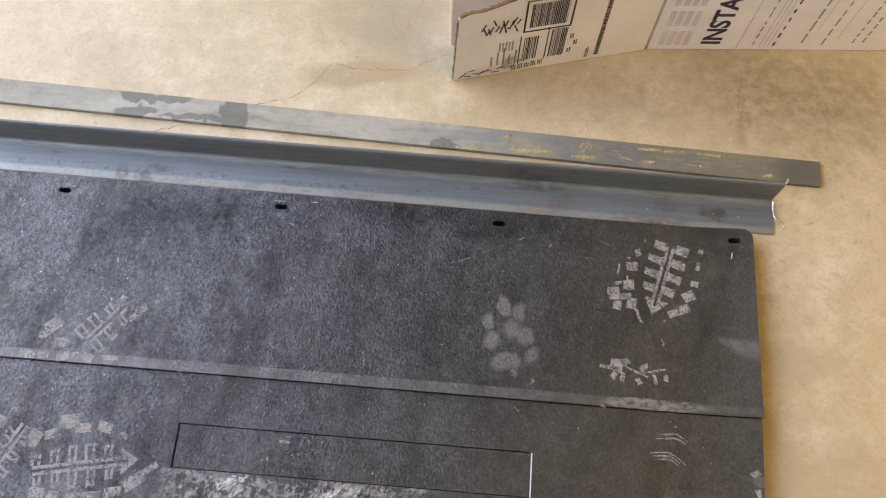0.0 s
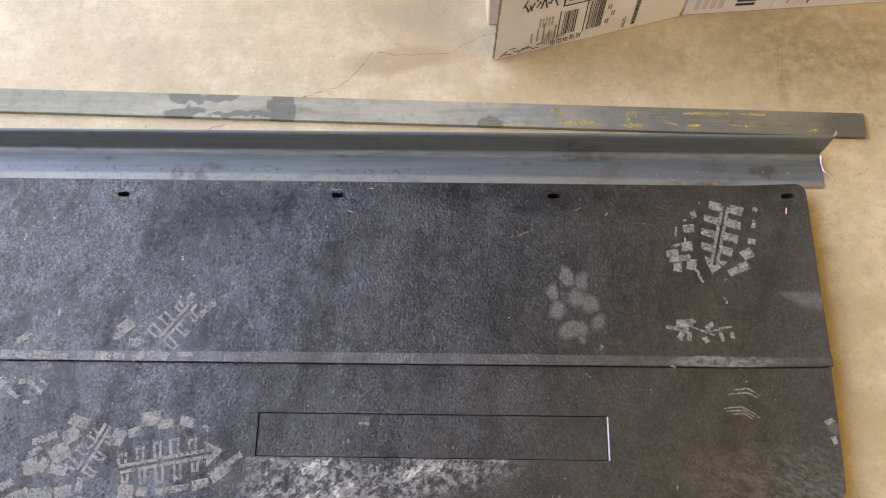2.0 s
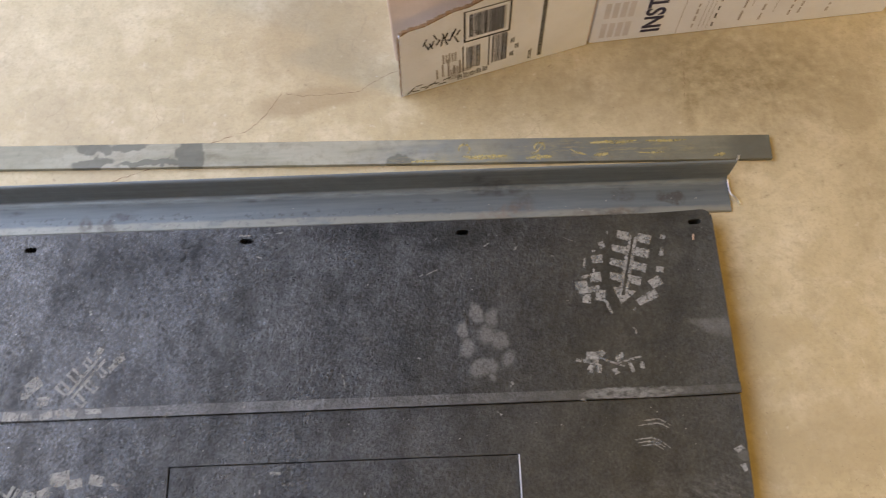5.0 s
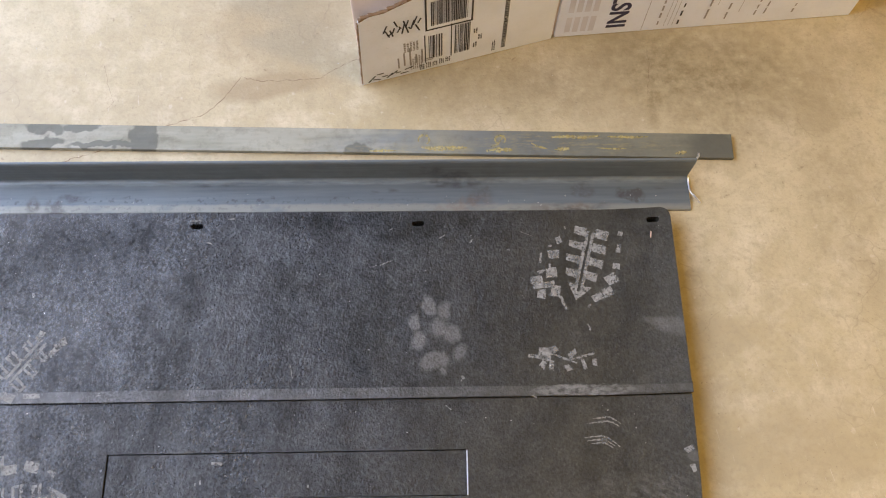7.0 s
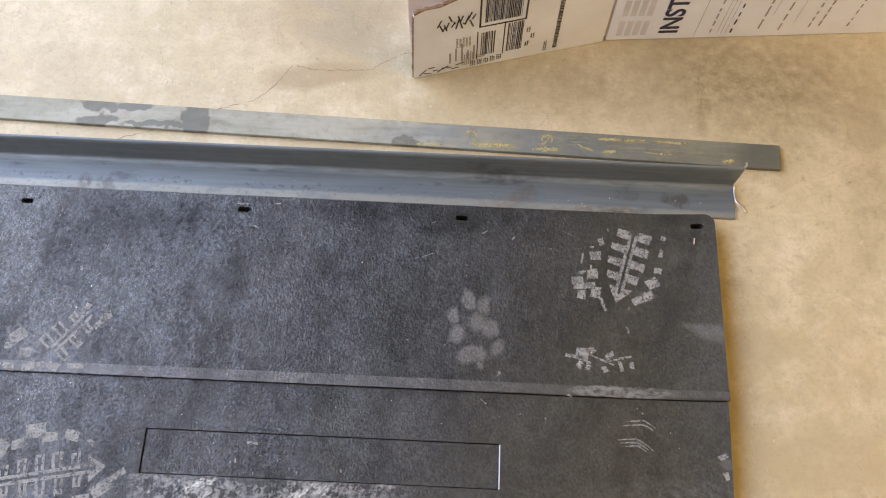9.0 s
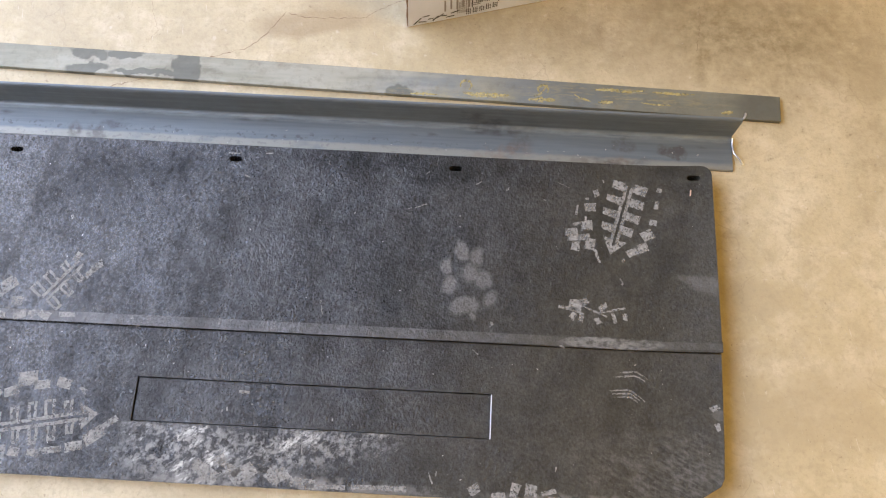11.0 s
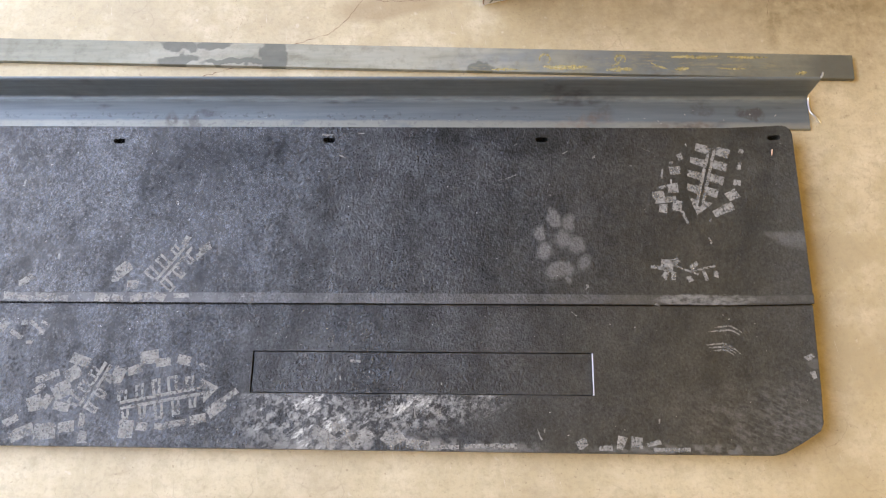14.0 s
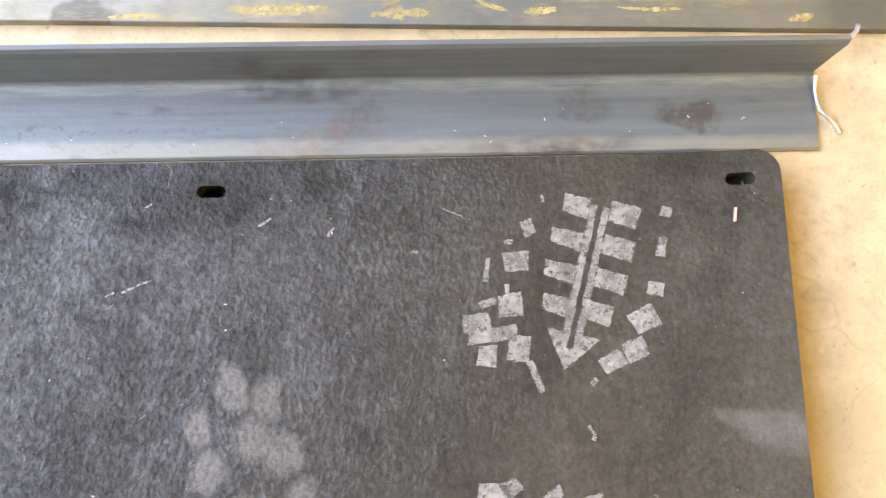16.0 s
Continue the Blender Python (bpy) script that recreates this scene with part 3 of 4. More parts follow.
heel = [(-0.892, -0.303, 24.7, 11.7, -20), (-0.900, -0.320, 18.9, 16.2, 35), (-0.932, -0.323, 29.0, 8.8, 20), (-0.910, -0.340, 21.8, 18.5, 30), (-0.943, -0.357, 15.9, 17.1, 20),
        (-0.909, -0.361, 19.6, 9.9, -10), (-0.929, -0.354, 11.6, 15.6, -30), (-0.899, -0.385, 18.9, 12.4, 12), (-0.925, -0.391, 24.7, 17.8, 5), (-0.954, -0.393, 28.0, 13.7, 25),
        (-0.880, -0.377, 7.3, 15.0, 0), (-0.877, -0.397, 10.2, 13.6, -5), (-0.970, -0.378, 17.4, 8.2, 32), (-0.940, -0.338, 15.4, 7.1, 42)]
marks("boot_print", turned(sole(rng, 3, 0.0205, False, True, 0.0200), pose(-0.848, -0.290, 0, 0, 0, 64)) + lugs(heel, rng), ZL, HERE)

scatter = {ZU: [(-0.150, -0.176, 15.4, 16.0, -10), (-0.159, -0.179, 21.0, 4.3, -5), (-0.138, -0.170, 9.8, 8.0, 30), (-0.142, -0.190, 5.3, 11.6, -8), (-0.153, -0.188, 7.7, 9.5, -30),
                (-0.126, -0.182, 30.8, 2.4, -22), (-0.105, -0.180, 31.9, 2.4, 14), (-0.116, -0.176, 11.6, 8.0, 35), (-0.103, -0.189, 3.4, 13.1, 20), (-0.089, -0.187, 6.0, 7.7, 0),
                (-0.122, -0.193, 6.0, 8.7, 20), (-0.981, -0.198, 19.5, 7.6, 30), (-0.941, -0.166, 3.0, 7.6, 0)],
           ZS: [(-0.996, -0.219, 16.5, 8.7, 0), (-0.978, -0.222, 21.8, 6.1, -10), (-0.950, -0.221, 22.5, 8.8, -3), (-0.929, -0.222, 18.0, 6.1, -5), (-0.874, -0.221, 17.4, 9.8, 0),
                (-0.855, -0.222, 13.5, 8.1, -10), (-0.831, -0.221, 15.9, 8.5, 20), (-0.815, -0.220, 9.1, 9.6, 40), (-0.800, -0.220, 16.0, 8.0, -20), (-0.771, -0.219, 17.4, 6.3, 0)],
           ZL: [(-0.577, -0.394, 35.0, 14.9, -33), (-0.551, -0.387, 27.0, 8.1, -33), (-0.562, -0.379, 14.0, 8.1, 30), (-0.533, -0.394, 26.7, 15.2, 38), (-0.497, -0.398, 18.3, 9.4, -38),
                (-0.487, -0.392, 12.2, 14.9, 37), (-0.463, -0.401, 27.0, 9.4, -6), (-0.436, -0.404, 42.0, 4.2, -1), (-0.388, -0.402, 33.8, 4.6, 1), (-0.357, -0.402, 27.0, 5.8, -3)],
           ZL + 0.00004: [(-0.265, -0.398, 14.9, 10.1, 20), (-0.237, -0.403, 14.3, 6.0, 5), (-0.219, -0.396, 9.8, 13.3, -10), (-0.200, -0.396, 15.2, 12.5, -10), (-0.180, -0.397, 16.2, 6.5, 17),
                          (-0.159, -0.404, 40.5, 4.0, 0), (-0.973, -0.255, 9.0, 5.9, 0), (-0.959, -0.258, 18.8, 4.5, -35), (-0.948, -0.267, 5.8, 7.3, -20), (-0.945, -0.256, 12.0, 3.7, -25),
                          (-0.981, -0.270, 16.0, 5.9, -30), (-1.002, -0.259, 10.5, 13.3, -30), (-0.963, -0.280, 8.7, 3.7, 0), (0.012, -0.293, 9.0, 5.0, 30), (0.014, -0.315, 6.4, 8.5, 20)]}
for z, rows in scatter.items():
    scrap = marks("dust_scrap", lugs(rows, rng, 0.0022), z, HERE)
    scrap["label"], scrap["kind"] = "broken grey scraps of boot prints", "stuff"
marks("scratch_mark", strokes(rng, 2, 0.050, 0.005), ZL, pose(-0.105, -0.256, 0))
marks("scratch_mark", strokes(rng, 3, 0.050, 0.004), ZL, pose(-0.114, -0.278, 0))
nicks = {ZU + 0.00008: [(-0.347, -0.054, 14.3, 1.0, 24), (-0.361, -0.058, 4.6, 1.0, 20), (-0.341, -0.008, 5.2, 1.1, 31), (-0.189, -0.038, 2.6, 1.3, 0), (-0.114, -0.009, 1.4, 3.9, 20),
                        (-0.164, -0.017, 16.3, 0.7, -25), (-0.135, -0.034, 4.6, 2.6, -10), (-0.461, -0.193, 1.2, 16.1, 12), (-0.595, 0.008, 14.0, 2.6, 0),
                        (-0.574, -0.024, 9.0, 1.6, -20), (-0.791, -0.091, 2.4, 5.0, 0), (-1.005, -0.062, 2.6, 8.4, -10), (-0.549, 0.010, 8.0, 1.2, 0), (-0.274, -0.019, 8.5, 1.2, 30), (-0.0935, -0.1405, 2.2, 4.5, 25), (-0.0915, -0.1445, 2.0, 3.5, -20), (-0.2365, -0.0255, 2.0, 6.0, -35)],
         ZL + 0.00008: [(-0.316, -0.388, 1.4, 12.3, 22), (-0.310, -0.383, 1.8, 5.1, 0), (-0.172, -0.371, 1.6, 5.5, -5), (-0.388, -0.243, 2.2, 2.6, 0), (-0.374, -0.254, 3.4, 2.0, 0), (-0.573, -0.273, 1.0, 9.0, -5),
                        (-0.375, -0.346, 2.2, 2.4, 0), (-0.468, -0.358, 1.6, 22.0, 5), (-0.665, -0.382, 2.4, 3.6, 0), (-0.270, -0.239, 8.8, 1.2, -40)],
         0.01490: [(-0.543, -0.301, 12.4, 4.0, 0), (-0.561, -0.322, 1.8, 5.3, 10), (-0.567, -0.324, 1.6, 3.2, 0), (-0.532, -0.315, 2.4, 2.4, 0), (-0.435, -0.328, 1.8, 2.8, 0)]}
for z, rows in nicks.items():
    nick = marks("nick", lugs(rows, rng, 0.0006), z, HERE)
    nick["label"], nick["kind"] = "small pale scratches and nicks in the rubber", "stuff"
staple_bm = bmesh.new()
for x, y, z in ((-0.691, -0.219, ZS), (-0.681, -0.226, ZS), (-0.585, -0.217, ZS), (-0.515, -0.219, ZS), (-0.252, -0.205, ZU), (-0.166, -0.2265, ZS)):
    for q in scraps(rng, 3, 0.004, 0.007, 0.0026):
        staple_bm.faces.new([staple_bm.verts.new((x + u, y + v, z)) for u, v in q])
part("staple_mark", staple_bm, DUST, panel, "small pale nicks along the joint")["kind"] = "stuff"


def lifted(me, cuts=()):
    """Lets the panel's free end rise a little off the floor."""
    bm = bmesh.new()
    bm.from_mesh(me)
    for x in cuts:
        bmesh.ops.bisect_plane(bm, geom=bm.verts[:] + bm.edges[:] + bm.faces[:], plane_co=(x, 0, 0), plane_no=(1, 0, 0))
    for v in bm.verts:
        if v.co.x > -0.10:
            v.co.z += 0.011 * ((v.co.x + 0.10) / 0.125) ** 2
    bm.to_mesh(me)
    bm.free()


for child in panel.children:
    if child.name.split(".")[0] != "backing":
        lifted(child.data, [-0.10 + 0.006 * i for i in range(21)] if child.name in ("upper_sheet", "lower_sheet", "seam_strip") else ())

# ---------- steel ----------
angle = thing("angle_iron", (-0.6, 0.045, 0), "blue-grey mill-scale steel angle bar lying beside the rubber panel", "steel angle")
L, T = 0.0525, 0.0038
prof = [(0, 0), (L, 0), (L, L)] + [(L - 0.0006, L), (L - 0.0024, L - 0.0009), (L - T, L - 0.0040)] + arc(L - T - 0.005, T + 0.005, 0.005, 0, -90, 5) + [(0.0015, T), (0, T - 0.0015)]
bm = bmesh.new()
x_end, x_far = 0.0590, -1.60
ends = [[bm.verts.new((x, 0.0205 + y - 0.0075 * (x - x_end), z)) for y, z in prof] for x in (x_far, x_end)]
n = len(prof)
for i in range(n):
    bm.faces.new((ends[0][i], ends[0][(i + 1) % n], ends[1][(i + 1) % n], ends[1][i]))
bm.faces.new(ends[0])
bm.faces.new(ends[1][::-1])
bmesh.ops.recalc_face_normals(bm, faces=bm.faces)
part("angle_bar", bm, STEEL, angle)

flat = thing("flat_bar", (-0.6, 0.12, 0), "weathered grey flat steel bar with yellow paint marks, on concrete", "steel bar")
bm = bmesh.new()
box(bm, -1.75, 0, -0.037, 0, 0.0003, 0.0075, pose(0.127, 0.1315, 0, 0, 0, -1.80))
soften(part("bar", bm, BAR, flat), 0.0008)

strokes_rng = random.Random(8)


def paint_stroke(points, width):
    """A brushed mark on the bar: a ragged ribbon through a few points, tapering at its ends."""
    path = []
    for (ax, ay), (bx, by) in zip(points, points[1:]):
        n = max(2, int(math.hypot(bx - ax, by - ay) / 0.0016))
        path += [Vector((ax + (bx - ax) * i / n, ay + (by - ay) * i / n)) for i in range(n)]
    path.append(Vector(points[-1]))
    bm = bmesh.new()
    prev = None
    for i, p in enumerate(path):
        d = (path[min(i + 1, len(path) - 1)] - path[max(i - 1, 0)]).normalized()
        w = width * (0.35 + 0.65 * math.sin(math.pi * (i + 0.6) / (len(path) + 0.2))) * strokes_rng.uniform(0.45, 1.3)
        row = [bm.verts.new((p.x - d.y * e * w, p.y + d.x * e * w, 0.0077)) for e in (-0.5, 0.5)]
        if prev:
            bm.faces.new((prev[0], prev[1], row[1], row[0]))
        prev = row
    bmesh.ops.recalc_face_normals(bm, faces=bm.faces)
    return part("paint_mark", bm, YELLOW, flat, "streaky yellow marker paint")


paint_stroke(arc(-0.297, 0.1285, 0.0075, 200, -60, 12), 0.0042)
paint_stroke([(-0.300, 0.1175), (-0.285, 0.1150), (-0.262, 0.1150), (-0.238, 0.1160)], 0.0075)
paint_stroke([(-0.372, 0.1125), (-0.350, 0.1130), (-0.335, 0.1125)], 0.0045)
paint_stroke([(-0.212, 0.1110), (-0.190, 0.1120), (-0.176, 0.1115)], 0.0080)
paint_stroke(arc(-0.192, 0.1270, 0.0070, 230, -40, 10), 0.0040)
paint_stroke([(-0.186, 0.1340), (-0.196, 0.1200), (-0.205, 0.1160)], 0.0032)
paint_stroke([(-0.150, 0.1215), (-0.140, 0.1160), (-0.128, 0.1120)], 0.0030)
paint_stroke([(-0.122, 0.1300), (-0.100, 0.1310), (-0.078, 0.1290), (-0.055, 0.1315)], 0.0050)
paint_stroke([(-0.118, 0.1110), (-0.098, 0.1125)], 0.0055)
paint_stroke([(-0.045, 0.1300), (-0.010, 0.1285), (0.012, 0.1290)], 0.0040)
paint_stroke([(-0.060, 0.1130), (-0.040, 0.1110), (-0.020, 0.1115)], 0.0028)
paint_stroke([(0.046, 0.1025), (0.062, 0.1050)], 0.0060)

# ---------- cardboard carton ----------
BEND, DIR = Vector((-0.110, 0.293, 0)), math.degrees(math.atan2(0.054, 0.722))
carton = thing("cardboard_carton", (0, 0.4, 0), "white printed cardboard carton with one flap folded outward, on the floor", "box")
M = pose(-0.391, 0.2775, 0, 0, 0, DIR)
bm = bmesh.new()
box(bm, 0, 0.724, 0.003, 0.35, 0.0003, 0.30, M)
soften(part("body", bm, KRAFT, carton, "plain brown kraft cardboard"), 0.003)
bm = bmesh.new()
box(bm, 0.285, 0.7235, -0.0015, 0.0032, 0.001, 0.299, M)
soften(part("front_panel", bm, WHITE_CARD, carton, "white printed panel"), 0.0012)
F = pose(-0.382, 0.2205, 0, 0, 0, math.degrees(math.atan2(0.0745, 0.272)))
bm = bmesh.new()
cols = [[], []]
steps = 14
for i in range(steps + 1):
    u = 0.281 * i / steps
    h = 0.142 + 0.24 * u + 0.0025 * math.sin(i * 2.1)
    for k, y in enumerate((0.0, 0.0045)):
        cols[k].append((bm.verts.new(F @ Vector((u, y, 0.002))), bm.verts.new(F @ Vector((u + 0.006 * (i == 0), y, h)))))
for i in range(steps):
    a, b = cols[0][i], cols[0][i + 1]
    c, d = cols[1][i], cols[1][i + 1]
    bm.faces.new((a[0], b[0], b[1], a[1]))
    bm.faces.new((d[0], c[0], c[1], d[1]))
    bm.faces.new((a[1], b[1], d[1], c[1]))
    bm.faces.new((b[0], a[0], c[0], d[0]))
bm.faces.new((cols[1][0][0], cols[0][0][0], cols[0][0][1], cols[1][0][1]))
bm.faces.new((cols[0][-1][0], cols[1][-1][0], cols[1][-1][1], cols[0][-1][1]))
bmesh.ops.recalc_face_normals(bm, faces=bm.faces)
flap = part("flap", bm, WHITE_CARD, carton, "white flap with shipping labels")

def printed(name, quads, m, material, parent, label=""):
    """Ink on a standing face: rectangles u0, u1, v0, v1, a hair proud of it."""
    bm = bmesh.new()
    for u0, u1, v0, v1 in quads:
        bm.faces.new([bm.verts.new(m @ Vector((u, -0.0004, v))) for u, v in ((u0, v0), (u1, v0), (u1, v1), (u0, v1))])
    return part(name, bm, material, parent, label)


def barcode(u0, u1, v0, v1, rng, upright=False):
    out, a, end = [], (u0 if upright else v0), (u1 if upright else v1)
    while a < end:
        w = rng.choice((0.0006, 0.0010, 0.0016))
        out.append((a, a + w, v0, v1) if upright else (u0, u1, a, a + w))
        a += w + rng.choice((0.0007, 0.0010, 0.0015))
    return out


rng = random.Random(9)
LABELS = F @ pose(-0.015, 0, 0)
printed("barcode", barcode(0.112, 0.132, 0.028, 0.080, rng, True), LABELS, INK, flap, "black barcode")
printed("barcode", barcode(0.149, 0.171, 0.026, 0.090, rng, True), LABELS, INK, flap, "black barcode")
printed("barcode", barcode(0.116, 0.166, 0.101, 0.150, rng, True), LABELS, INK, flap, "black barcode in a frame")
fr = (0.108, 0.174, 0.092, 0.158)
printed("label_frame", [(fr[0], fr[1], fr[2], fr[2] + 0.0028), (fr[0], fr[1], fr[3] - 0.002, fr[3]), (fr[0], fr[0] + 0.0026, fr[2], fr[3]), (fr[1] - 0.0026, fr[1], fr[2], fr[3])], LABELS, INK, flap, "black frame")
printed("rule", [(0.106, 0.1075, 0.020, 0.084), (0.1435, 0.145, 0.022, 0.096)], LABELS, INK, flap)


def lines(blocks, rng):
    """Blocks of print as short thin bars: u, v, width, height, number of lines."""
    out = []
    for u, v, w, h, n in blocks:
        for i in range(n):
            a = v
            while a < v + h * rng.uniform(0.75, 1.0):
                b = a + rng.uniform(0.0015, 0.0045)
                out.append((u + w * i / n, u + w * (i + 0.62) / n, a, min(b, v + h)))
                a = b + 0.0009
    return out


printed("text_bars", lines([(0.098 + 0.0095 * i, 0.006 + 0.0012 * i, 0.0078, 0.012, 3) for i in range(5)], rng), LABELS, INK, flap, "short black lines of print")
printed("text_bars", lines([(0.176 + 0.007 * (i % 2), 0.030 + 0.016 * i, 0.0065, 0.011, 2) for i in range(3)], rng), LABELS, INK, flap, "short black lines of print")
printed("text_bars", lines([(0.2185, 0.012, 0.0100, 0.150, 1)], rng), LABELS, INK, flap, "upright line of black print")
printed("text_bars", lines([(0.2045, 0.010, 0.0055, 0.024, 2)], rng), LABELS, INK, flap)
printed("small_print", lines([(0.070, 0.012, 0.018, 0.030, 6), (0.062, 0.056, 0.022, 0.022, 5)], rng), F, GREY_INK, flap, "small grey print")
printed("faint_print", [(0.052 + 0.0085 * i, 0.0545 + 0.0085 * i, 0.022 + 0.003 * (i % 2), 0.046 + 0.009 * (i % 3)) for i in range(5)] + [(0.090, 0.103, 0.0245 + 0.004 * i, 0.0265 + 0.004 * i) for i in range(2)], F, GREY_INK, flap, "faded grey print")


def scribble(n, u, v, du, dv, rng):
    """Pen strokes as thin bars, as short slanting steps."""
    bm = bmesh.new()
    for i in range(n):
        a, b = Vector((u + du * i / n, 0, v + rng.uniform(0, dv))), Vector((u + du * (i + rng.uniform(0.8, 1.9)) / n, 0, v + rng.uniform(0, dv)))
        side = (b - a).cross(Vector((0, 1, 0))).normalized() * 0.0011
        bm.faces.new([bm.verts.new(F @ (p + Vector((0, -0.0005, 0)))) for p in (a - side, b - side, b + side, a + side)])
    return part("pen_strokes", bm, INK, flap, "black pen strokes")


scribble(16, 0.036, 0.096, 0.050, 0.034, rng)
scribble(9, 0.008, 0.004, 0.060, 0.016, rng)

FRONT = M @ pose(0, -0.0016, 0)
txt = bpy.data.curves.new("install_text", "FONT")
txt.body, txt.size, txt.extrude, txt.offset = "INSTALL", 0.038, 0.0002, 0.0009
word = new("install_text", txt)
txt.materials.append(NAVY)
word.parent = carton
word.matrix_parent_inverse = carton.matrix_world.inverted()
word.matrix_world = M @ pose(0.385, -0.0020, 0.014, 90, 0, 0) @ pose(0, 0, 0, 0, 0, 90)
printed("pale_letters", [(0.298 + 0.0115 * (i % 4), 0.306 + 0.0115 * (i % 4), 0.012 + 0.045 * (i // 4), 0.046 + 0.045 * (i // 4)) for i in range(16)], FRONT, plain("pale_lilac_ink", (0.60, 0.59, 0.64)), carton, "large pale printed shapes")
for u, v0, n, step in ((0.432, 0.014, 9, 0.016), (0.462, 0.012, 8, 0.019), (0.500, 0.020, 5, 0.028), (0.530, 0.016, 6, 0.022), (0.572, 0.020, 9, 0.015), (0.586, 0.022, 8, 0.016), (0.628, 0.020, 9, 0.014)):
    printed("text_line", [(u + rng.uniform(0, 0.0008), u + 0.0030, v0 + step * i, v0 + step * (i + rng.uniform(0.4, 0.85))) for i in range(n)], FRONT, GREY_INK if u != 0.462 else INK, carton, "line of small grey print")
printed("drawing_lines", [(0.412, 0.4128, 0.005, 0.28), (0.444, 0.4446, 0.010, 0.25), (0.450, 0.4506, 0.010, 0.25), (0.456, 0.4566, 0.010, 0.25), (0.444, 0.490, 0.150, 0.1507), (0.444, 0.490, 0.190, 0.1907),
                          (0.512, 0.5126, 0.05, 0.25), (0.548, 0.5486, 0.03, 0.22)], FRONT, GREY_INK, carton, "thin grey drawing lines")
bm = bmesh.new()
tops = [0.142 + 0.24 * 0.281 * i / steps + 0.0025 * math.sin(i * 2.1) for i in range(steps + 1)]
for i in range(steps * 4):
    u, n = 0.281 * i / (steps * 4), i // 4
    h = tops[n] + (tops[n + 1] - tops[n]) * (i % 4 + 1) / 4
    box(bm, max(u, 0.0065), u + 0.00505 + 0.003 * (i == 0), 0.0001, 0.0044, h - 0.003, h + 0.0014 + 0.0012 * math.sin(i * 3.7), F)
tear = random.Random(4)
for i in range(22):
    v = 0.004 + 0.0062 * i
    box(bm, -0.0012 + 0.006 * v / 0.142 - tear.uniform(0, 0.0012), 0.0004 + 0.006 * v / 0.142, 0.0004, 0.0041, v, v + tear.uniform(0.003, 0.006), F)
part("torn_edge", bm, plain("torn_brown_card", (0.20, 0.12, 0.06), 0.95), flap, "torn brown corrugated edge")

# ---------- ceiling lamp (assumed, out of view) ---
lamp = thing("ceiling_lamp", (2.5, -0.9, 2.6), "unseen round white ceiling lamp, assumed source of warm light", "lamp")
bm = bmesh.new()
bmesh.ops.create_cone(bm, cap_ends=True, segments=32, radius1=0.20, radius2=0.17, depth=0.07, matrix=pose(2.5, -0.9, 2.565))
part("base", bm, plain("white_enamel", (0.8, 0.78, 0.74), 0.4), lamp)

# ---------- cracks, burr and grit ----------
floor_ob = bpy.data.objects["floor"]


def crack(points, width, seed):
    """A hairline crack: a jagged ribbon through a few corners."""
    rg = random.Random(seed)
    path = []
    for (ax, ay), (bx, by) in zip(points, points[1:]):
        n = max(2, int(math.hypot(bx - ax, by - ay) / 0.005))
        path += [(ax + (bx - ax) * i / n + rg.uniform(-0.0012, 0.0012), ay + (by - ay) * i / n + rg.uniform(-0.0012, 0.0012)) for i in range(n)]
    path.append(points[-1])
    bm = bmesh.new()
    prev = None
    for i, (x, y) in enumerate(path):
        nx, ny = path[min(i + 1, len(path) - 1)][0] - path[max(i - 1, 0)][0], path[min(i + 1, len(path) - 1)][1] - path[max(i - 1, 0)][1]
        d = math.hypot(nx, ny) or 1
        w = width * rg.uniform(0.1, 1.0)
        row = (bm.verts.new((x - ny / d * w, y + nx / d * w, 0.0004)), bm.verts.new((x + ny / d * w, y - nx / d * w, 0.0004)))
        if prev:
            bm.faces.new((prev[0], prev[1], row[1], row[0]))
        prev = row
    return part("crack", bm, CRACK, floor_ob, "thin dark hairline crack")


crack([(-0.81, 0.085), (-0.792, 0.106), (-0.755, 0.118), (-0.70, 0.135), (-0.659, 0.158), (-0.631, 0.168), (-0.604, 0.177), (-0.578, 0.204), (-0.557, 0.238)], 0.0007, 1)
crack([(-0.553, 0.236), (-0.528, 0.230), (-0.448, 0.232), (-0.418, 0.251), (-0.397, 0.264), (-0.36, 0.270)], 0.0006, 2)
crack([(-0.75, 0.17), (-0.735, 0.20), (-0.745, 0.225), (-0.755, 0.26)], 0.00018, 3)
crack([(0.02, 0.20), (0.028, 0.25), (0.026, 0.28)], 0.00025, 5)

curl = bpy.data.curves.new("metal_burr", "CURVE")
curl.dimensions, curl.bevel_depth, curl.bevel_resolution = "3D", 0.0013, 2
sp = curl.splines.new("POLY")
pts = [(0.0592, 0.066, 0.0080), (0.0596, 0.058, 0.0045), (0.0600, 0.051, 0.0050), (0.0606, 0.045, 0.0060), (0.0650, 0.040, 0.006), (0.0700, 0.035, 0.004), (0.0730, 0.031, 0.002)]
sp.points.add(len(pts) - 1)
for p, c in zip(sp.points, pts):
    p.co = (*c, 1)
tip = curl.splines.new("POLY")
tip.points.add(2)
for p, c in zip(tip.points, ((0.0592, 0.0725, 0.0510), (0.0604, 0.0740, 0.0550), (0.0600, 0.0765, 0.0580))):
    p.co = (*c, 1)
curl.materials.append(BRIGHT)
burr = new("metal_burr", curl)
burr.parent = angle
burr.matrix_parent_inverse = angle.matrix_world.inverted()
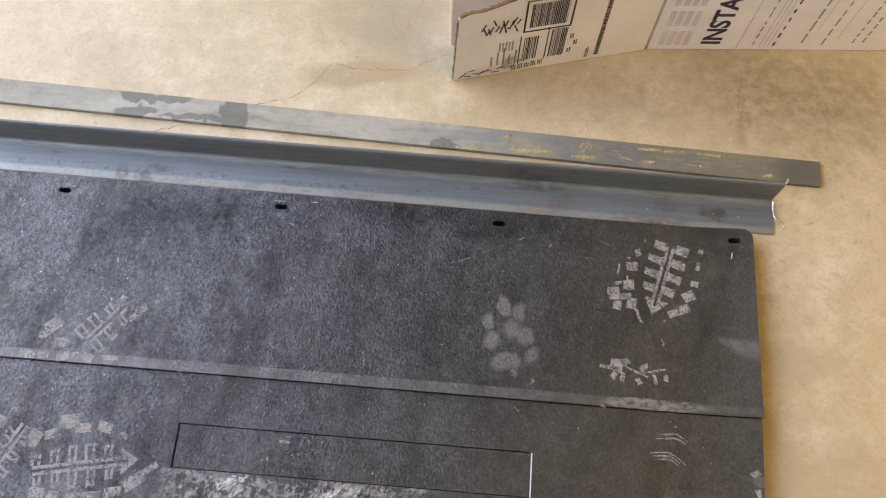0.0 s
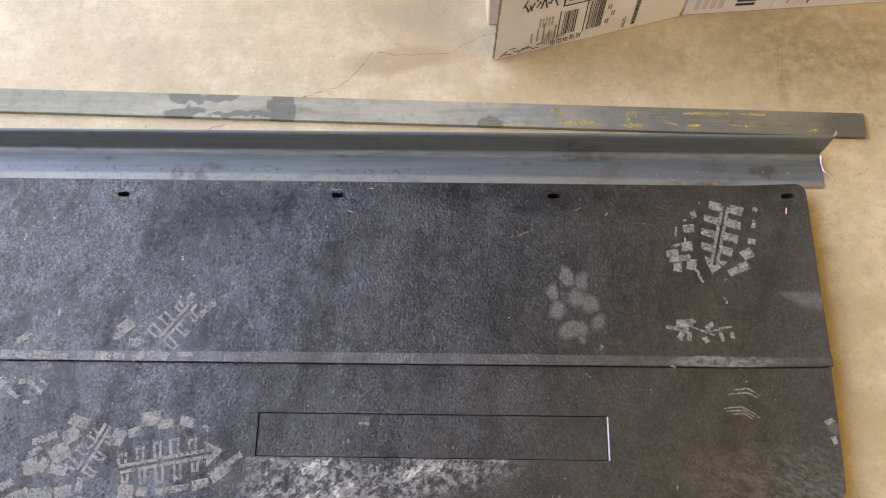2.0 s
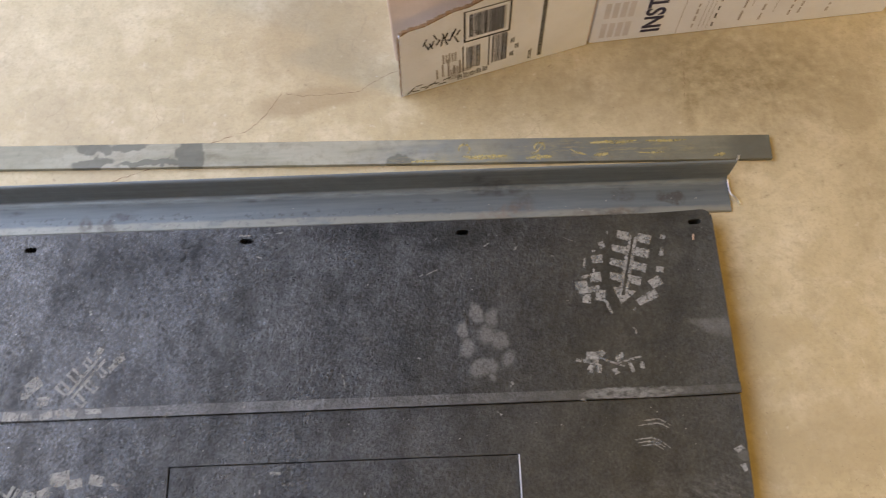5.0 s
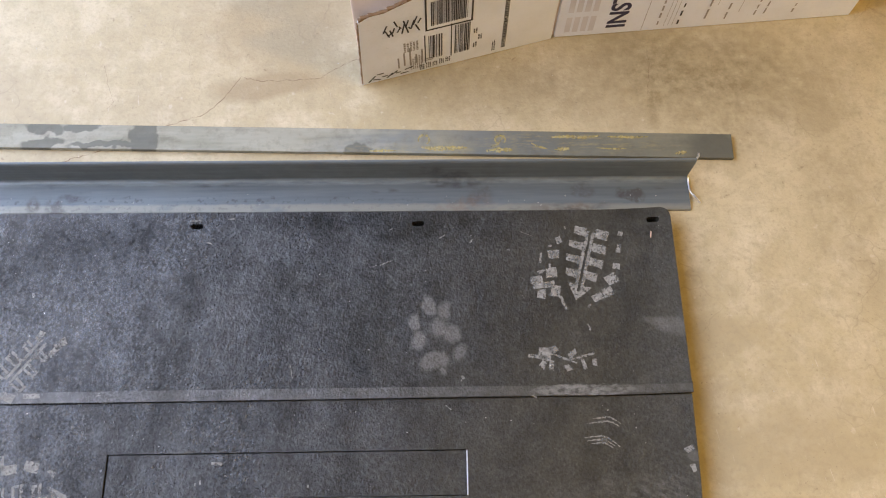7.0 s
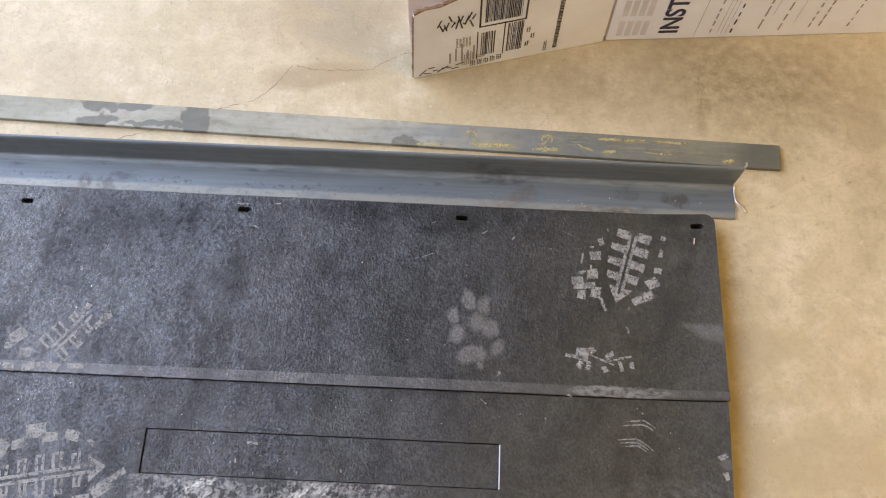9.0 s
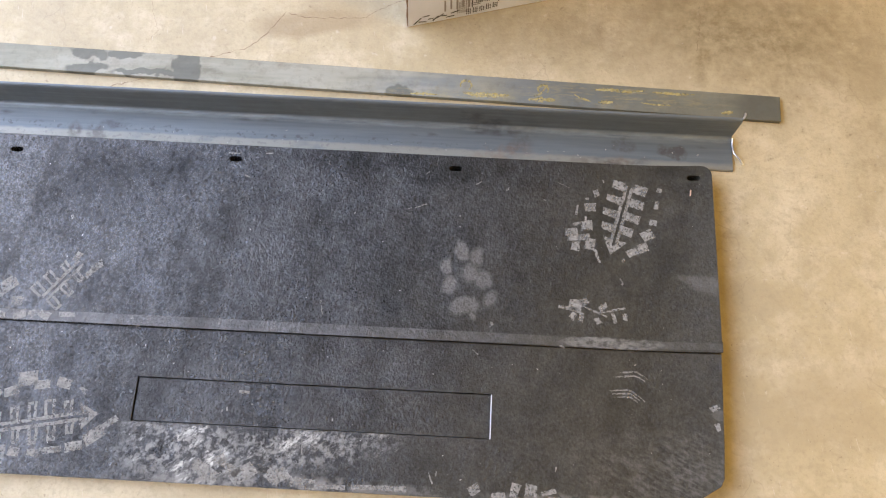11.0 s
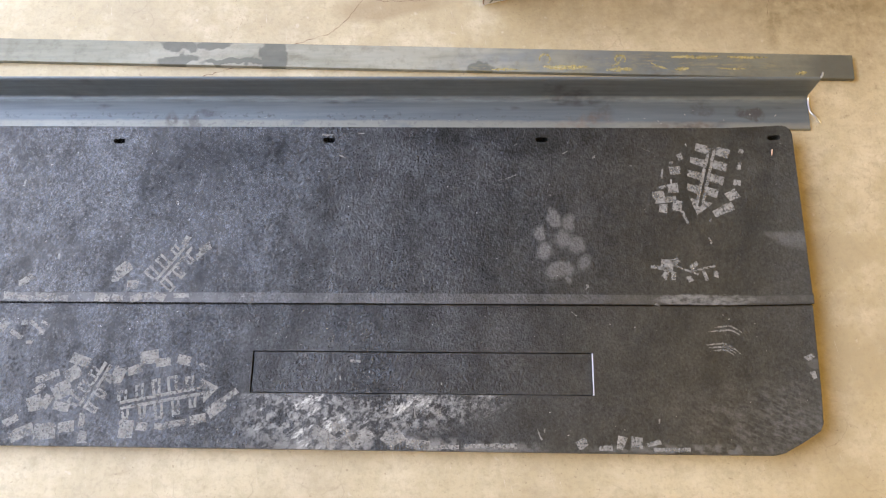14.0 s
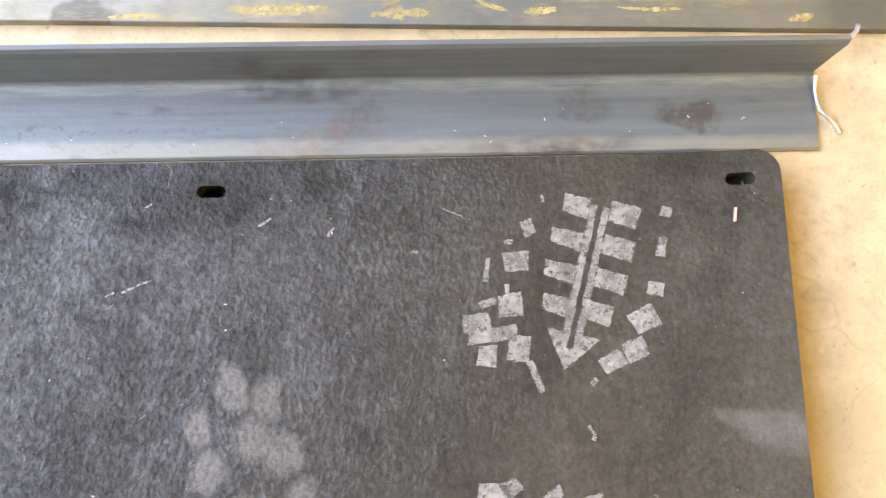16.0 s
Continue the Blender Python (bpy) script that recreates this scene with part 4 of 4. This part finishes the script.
burr["label"] = "bright curled sliver of cut metal"


def grit(name, spots, size, seed, label):
    """Loose crumbs lying on a surface."""
    rg = random.Random(seed)
    bm = bmesh.new()
    for x, y, z in spots:
        s = size * rg.uniform(0.5, 1.3)
        bmesh.ops.create_icosphere(bm, subdivisions=1, radius=s, matrix=pose(x, y, z + s * 0.4, 0, 0, rg.uniform(0, 180)) @ Matrix.Diagonal((rg.uniform(0.7, 2.2), 0.8, 0.5, 1)))
    return tagged(part(name, bm, GRIT), label, "grit", kind="stuff")


rg = random.Random(12)
grit("panel_grit", [(rg.uniform(-1.0, 0.02), rg.uniform(-0.20, 0.0), 0.0181) for _ in range(45)] + [(rg.uniform(-1.0, 0.02), rg.uniform(-0.40, -0.345), 0.0166) for _ in range(25)]
     + [(rg.uniform(-1.0, 0.02), rg.uniform(-0.285, -0.235), 0.0166) for _ in range(30)] + [(-0.092, -0.142, 0.0181), (-0.091, -0.145, 0.0181), (-0.236, -0.026, 0.0181)], 0.00055, 1, "pale crumbs of grit on the black rubber panel")
grit("steel_grit", [(rg.uniform(-0.9, 0.04), rg.uniform(0.025, 0.055), 0.0039) for _ in range(26)] + [(-0.392, 0.037, 0.0039), (-0.007, 0.051, 0.0039)], 0.0006, 2, "bright metal crumbs on the steel angle")
grit("floor_grit", [(rg.uniform(-1.0, 0.4), rg.uniform(0.16, 0.35), 0.0) for _ in range(40)] + [(rg.uniform(0.05, 0.45), rg.uniform(-0.4, 0.15), 0.0) for _ in range(30)], 0.0005, 3, "small crumbs of grit on the concrete floor")
bm = bmesh.new()
for i in range(5):
    box(bm, -0.0006, 0.0006, -0.004 + 0.0016 * i, -0.0022 + 0.0016 * i, 0.0181, 0.0192, pose(-0.0055 + 0.0004 * i, -0.0225, 0, 0, 0, 6))
tagged(part("wood_splinter", bm, plain("pale_wood", (0.62, 0.42, 0.30))), "thin pale splinter lying on the rubber panel", "splinter")

for name in ("wood_splinter", "panel_grit"):
    lifted(bpy.data.objects[name].data)
